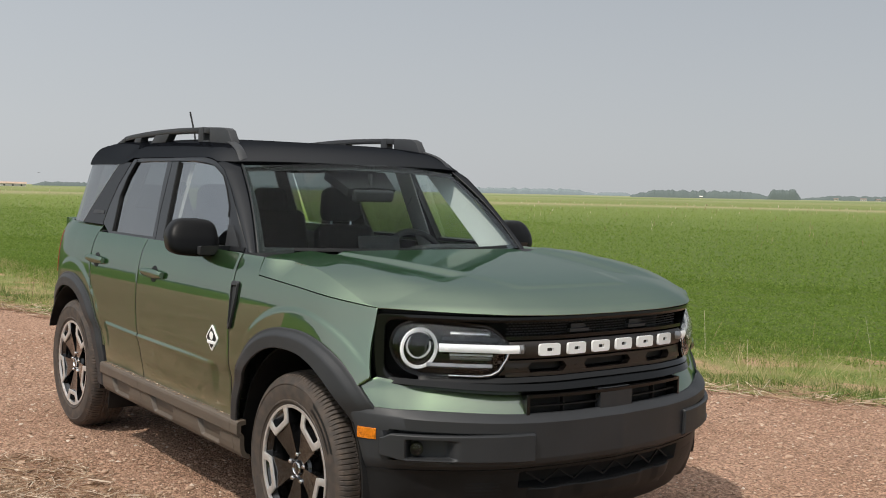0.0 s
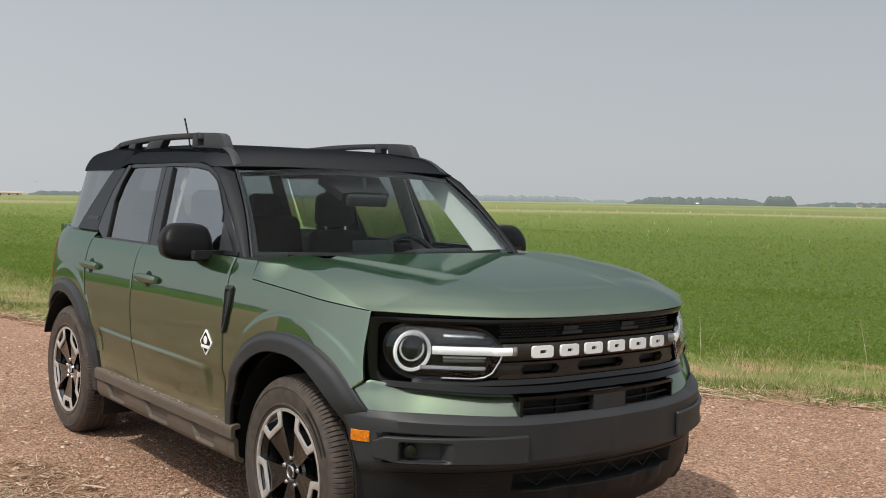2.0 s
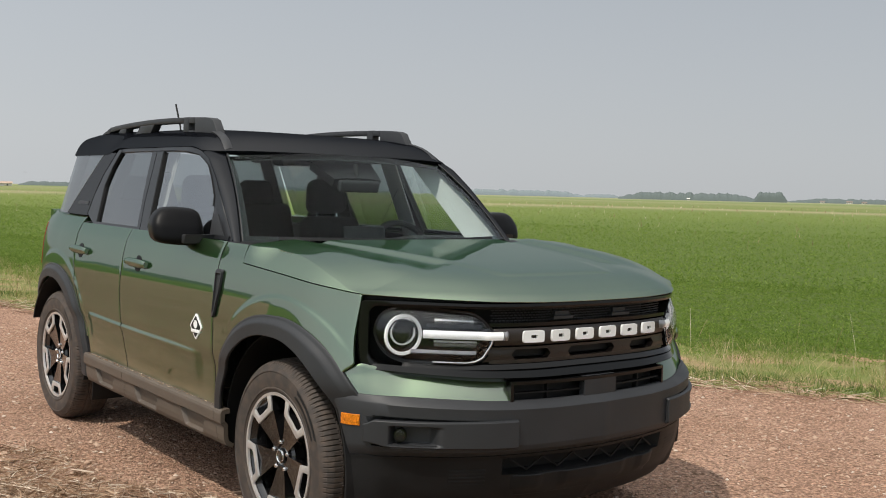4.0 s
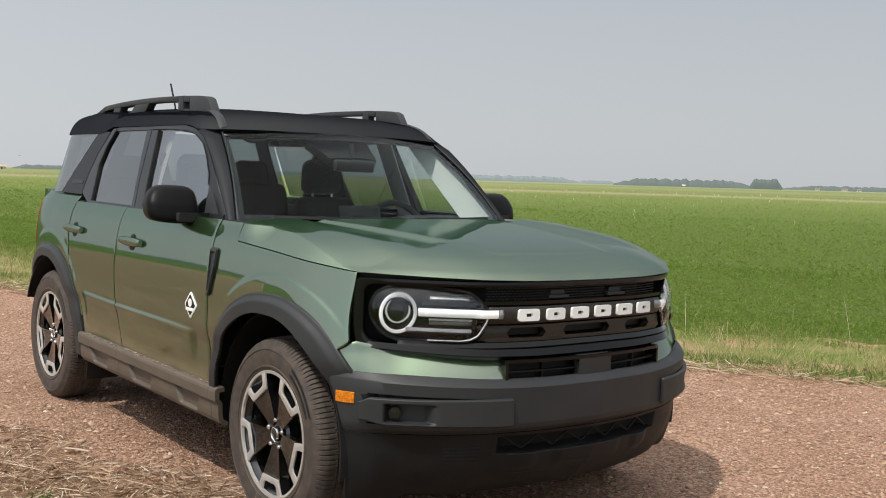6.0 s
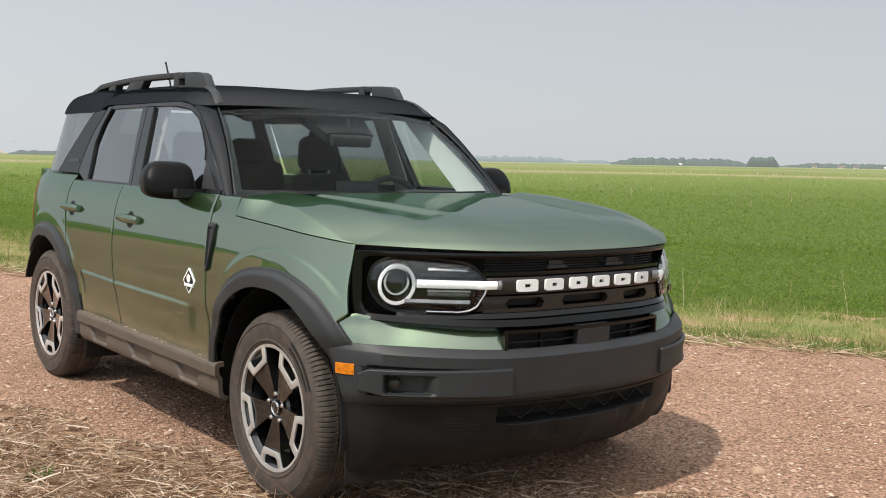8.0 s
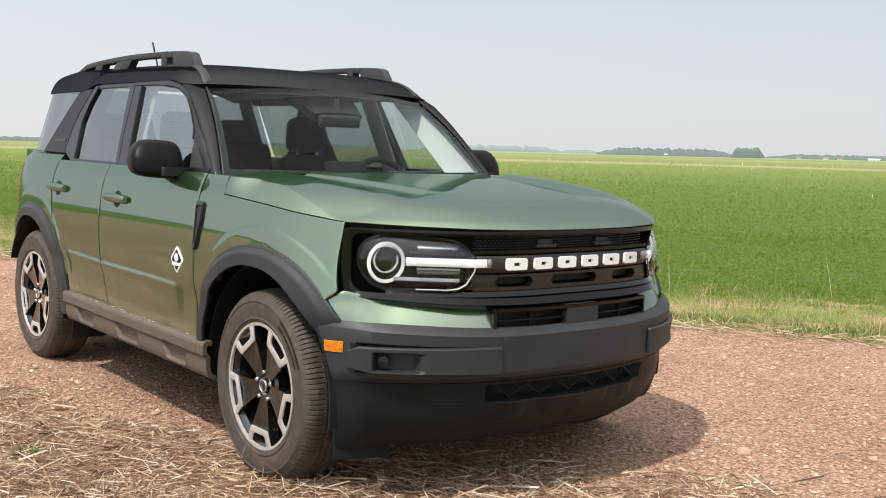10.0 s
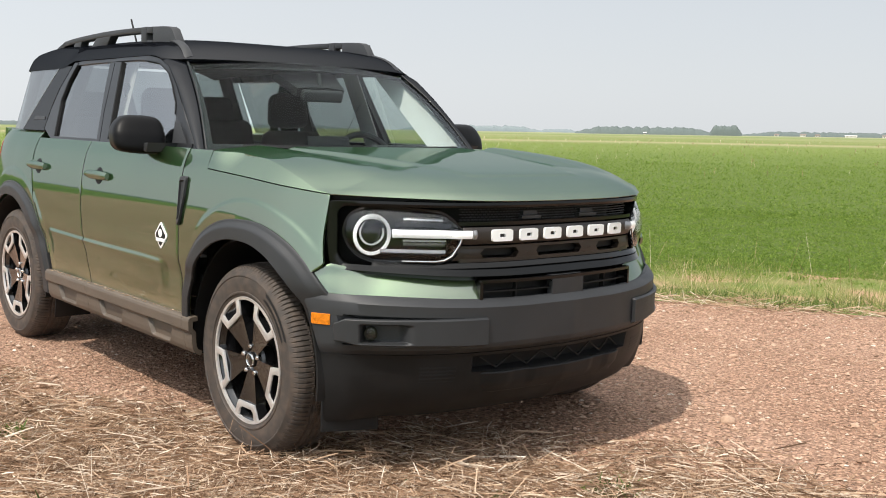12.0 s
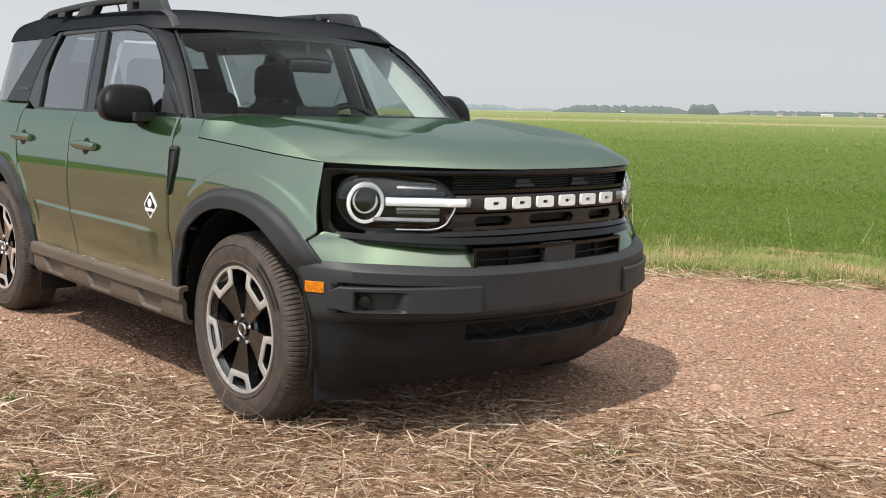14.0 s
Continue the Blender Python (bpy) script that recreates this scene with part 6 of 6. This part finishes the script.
ribbons("tall_dry_stalks", p, heading(n, 1.1, 1.5), rng.uniform(0.15, 0.52, n), rng.uniform(0.003, 0.0055, n), rng.uniform(0, 0.05, n), STRAW, "tall pale dead weed stalks at the field edge", "dry stalks", 0.4, 3)


def plants(name, n, m0, m1, leaves, size, label, power=1.0):
    """Low leafy plants of the crop, denser towards the road."""
    m = m0 + (m1 - m0) * rng.random(n) ** power
    m = m + (1.6 * rng.random(n) ** 0.7) * (m < m0 + 1.6)
    reach = m + 4.3
    s = 1.35 + reach * rng.uniform(-1.12 - 0.6 * step(20, 8, m), 0.20, n)
    p = lie(s, m)
    base = np.repeat(p, leaves, 0)
    k = len(base)
    sc = np.repeat(size * (0.7 + 0.6 * rng.random(n)) * (1 + 0.0 * m), leaves)
    base[:, :2] += rng.normal(0, 0.35, (k, 2)) * sc[:, None]
    base[:, 2] += rng.uniform(0.2, 1.0, k) * sc
    ribbons(name, base, heading(k, -0.2, 1.2), sc * rng.uniform(0.5, 1.0, k), sc * rng.uniform(0.22, 0.42, k), 0.0 * sc, LEAF, label, "crop", 0.35, 1)


plants("crop_plants", 90000, FAR_EDGE + 2.5, 16, 4, 0.037, "low leafy green crop plants near the road", 1.1)
plants("crop_plants", 52000, 14, 48, 3, 0.065, "low leafy green crop plants farther out", 1.2)
plants("crop_plants", 12000, 45, 110, 2, 0.11, "low leafy green crop far out in the field", 1.3)
n = 1100
m = 30 + 170 * rng.random(n) ** 0.9
s = 1.35 + (m + 4.3) * rng.uniform(-1.12, 0.2, n)
p = lie(s, m)
ribbons("pale_stalks", p, heading(n, 1.2, 1.5), rng.uniform(0.10, 0.26, n) + 0.0012 * m, 0.003 + 0.0004 * m, 0.02 + 0 * m, STRAW, "scattered pale dead stalks standing in the crop", "dry stalks", 0.5)

# ---- the far edge of the fields ----
EYE_X, EYE_Y = 3.53, -2.92


def out_there(az, dist):
    x, y = EYE_X + dist * math.cos(radians(az)), EYE_Y + dist * math.sin(radians(az))
    q = np.array((x, y))
    z = float(lie([q @ ALONG], [q @ ACROSS])[0][2])
    return x, y, z


# distance haze is mixed into these leaf colours, paler and bluer farther off
HAZED_FOREST = island_mat("hazed_far_foliage", [(0.0, (0.105, 0.130, 0.125)), (1.0, (0.125, 0.150, 0.142))], 0.9)
HAZED_FARTHER = island_mat("hazed_farther_foliage", [(0.0, (0.185, 0.220, 0.225)), (1.0, (0.20, 0.235, 0.24))], 0.9)


def woods(name, az0, az1, dist, high, n, material, label, spread=60):
    """A long uneven canopy of tree tops seen from far away."""
    across = np.array(((0.0, 0.0), (0.03, 0.55), (0.12, 0.86), (0.3, 1.0), (0.6, 0.97), (1.0, 0.0)))
    n = n * 2
    V = []
    for k in range(n):
        t = k / (n - 1)
        ends = min(1.0, 6 * t, 6 * (1 - t))
        az = az0 + (az1 - az0) * t
        lump = 0.78 + 0.18 * noise.noise(Vector((az * 3.1, dist, 0))) + 0.12 * noise.noise(Vector((az * 7.0, dist, 3))) + 0.05 * noise.noise(Vector((az * 19.0, dist, 5)))
        for depth, rise in across:
            x, y, z = out_there(az, dist + spread * depth)
            V.append((x, y, z - 0.3 + high * lump * (0.25 + 0.75 * ends) * rise))
    idx = np.arange(n * 6).reshape(n, 6)
    F = np.stack([idx[:-1, :-1], idx[1:, :-1], idx[1:, 1:], idx[:-1, 1:]], -1).reshape(-1, 4)
    me = bpy.data.meshes.new(name)
    me.from_pydata(V, [], F.tolist())
    me.polygons.foreach_set("use_smooth", [True] * len(me.polygons))
    me.materials.append(material)
    return tagged(new(name, me), label, "woods", kind="stuff")


woods("far_woods", 125.2, 132.6, 1150, 10.5, 300, HAZED_FOREST, "dark belt of trees on the horizon")
woods("far_woods", 123.9, 125.6, 1150, 13.5, 80, HAZED_FOREST, "taller clump of trees on the horizon", 20)
woods("far_woods", 114.5, 124.0, 1450, 8.0, 260, HAZED_FOREST, "trees round a distant village")
woods("far_woods", 134.3, 142.0, 2300, 16.0, 240, HAZED_FARTHER, "hazy far belt of trees")
woods("far_woods", 132.5, 134.5, 2500, 10.0, 60, HAZED_FARTHER, "hazy far low trees")
woods("far_woods", 161.0, 164.0, 1000, 5.0, 90, HAZED_FOREST, "low trees behind the field")
woods("far_woods", 196.0, 236.0, 700, 6.0, 260, HAZED_FOREST, "far belt of trees behind the verge")
woods("far_woods", 144.0, 158.0, 1800, 8.0, 160, HAZED_FARTHER, "hazy far belt of trees seen through the car")

PLASTER = Mat("pale_house_wall", (0.62, 0.60, 0.56), 0.8).vary(0.4, 0.1).mat
SHINGLE = Mat("grey_brown_roof", (0.20, 0.16, 0.14), 0.8).vary(0.6, 0.2).mat
TAN = Mat("tan_roof", (0.45, 0.33, 0.25), 0.8).vary(0.6, 0.15).mat
PANE = Mat("dark_window_pane", (0.03, 0.035, 0.04), 0.2).mat


def house(az, dist, w, d, h, roof_mat, turn, label):
    x, y, z = out_there(az, dist)
    h_ob = tagged(new("house"), label, "house", "far houses")
    m = pose(x, y, z - 0.3, 0, 0, az + turn)
    own = box((d, w, h), (0, 0, h / 2), 0.05)
    wall = part("wall", own, PLASTER, h_ob)
    rise = h * 0.55
    own = bmesh.new()
    e = 0.5
    pts = [(-d / 2 - e, -w / 2 - e, h), (-d / 2 - e, w / 2 + e, h), (d / 2 + e, w / 2 + e, h), (d / 2 + e, -w / 2 - e, h), (0, -w / 2 - e, h + rise), (0, w / 2 + e, h + rise)]
    vs = [own.verts.new(q) for q in pts]
    for f in ((0, 1, 5, 4), (2, 3, 4, 5), (3, 0, 4), (1, 2, 5), (3, 2, 1, 0)):
        own.faces.new([vs[i] for i in f])
    part("roof", own, roof_mat, h_ob)
    for k in range(3):
        own = box((0.1, 0.8, 0.9), (-d / 2, -w / 3 + k * w / 3, h * 0.55), 0.02)
        part("window", own, PANE, h_ob)
    h_ob.matrix_basis = m
    return h_ob


for az, dist, w, d, h, rm, turn, lab in (
    (120.9, 1400, 7, 5, 2.4, SHINGLE, 0, "pale farmhouse with grey roof among far trees"),
    (120.2, 1380, 5, 4, 2.2, SHINGLE, 20, "small pale house with grey roof far off"),
    (118.6, 1420, 14, 6, 1.9, PLASTER, 0, "long pale shed with light roof far off"),
    (117.0, 1400, 6, 5, 2.3, SHINGLE, -15, "pale house with grey roof in a far village"),
    (116.1, 1450, 7, 5, 2.4, TAN, 0, "pale house with tan roof in a far village"),
    (122.2, 1420, 5, 4, 2.2, SHINGLE, 10, "pale house with grey roof beside far trees"),
    (128.9, 1120, 2.6, 2.4, 1.8, PLASTER, 0, "tiny white hut before the tree belt"),
    (164.9, 620, 13, 6, 1.8, TAN, 0, "low tan-roofed building beyond the field"),
):
    house(az, dist, w, d, h, rm, turn, lab)
x, y, z = out_there(163.68, 900)
mast = tagged(new("radio_mast"), "thin grey lattice mast on the horizon", "mast")
part("pole", sweep([(x, y, z), (x, y, z + 13)], ring(0.22, 6)), STEEL, mast)
part("crossbar", box((0.15, 2.4, 0.15), (x, y, z + 10.5), 0), STEEL, mast)
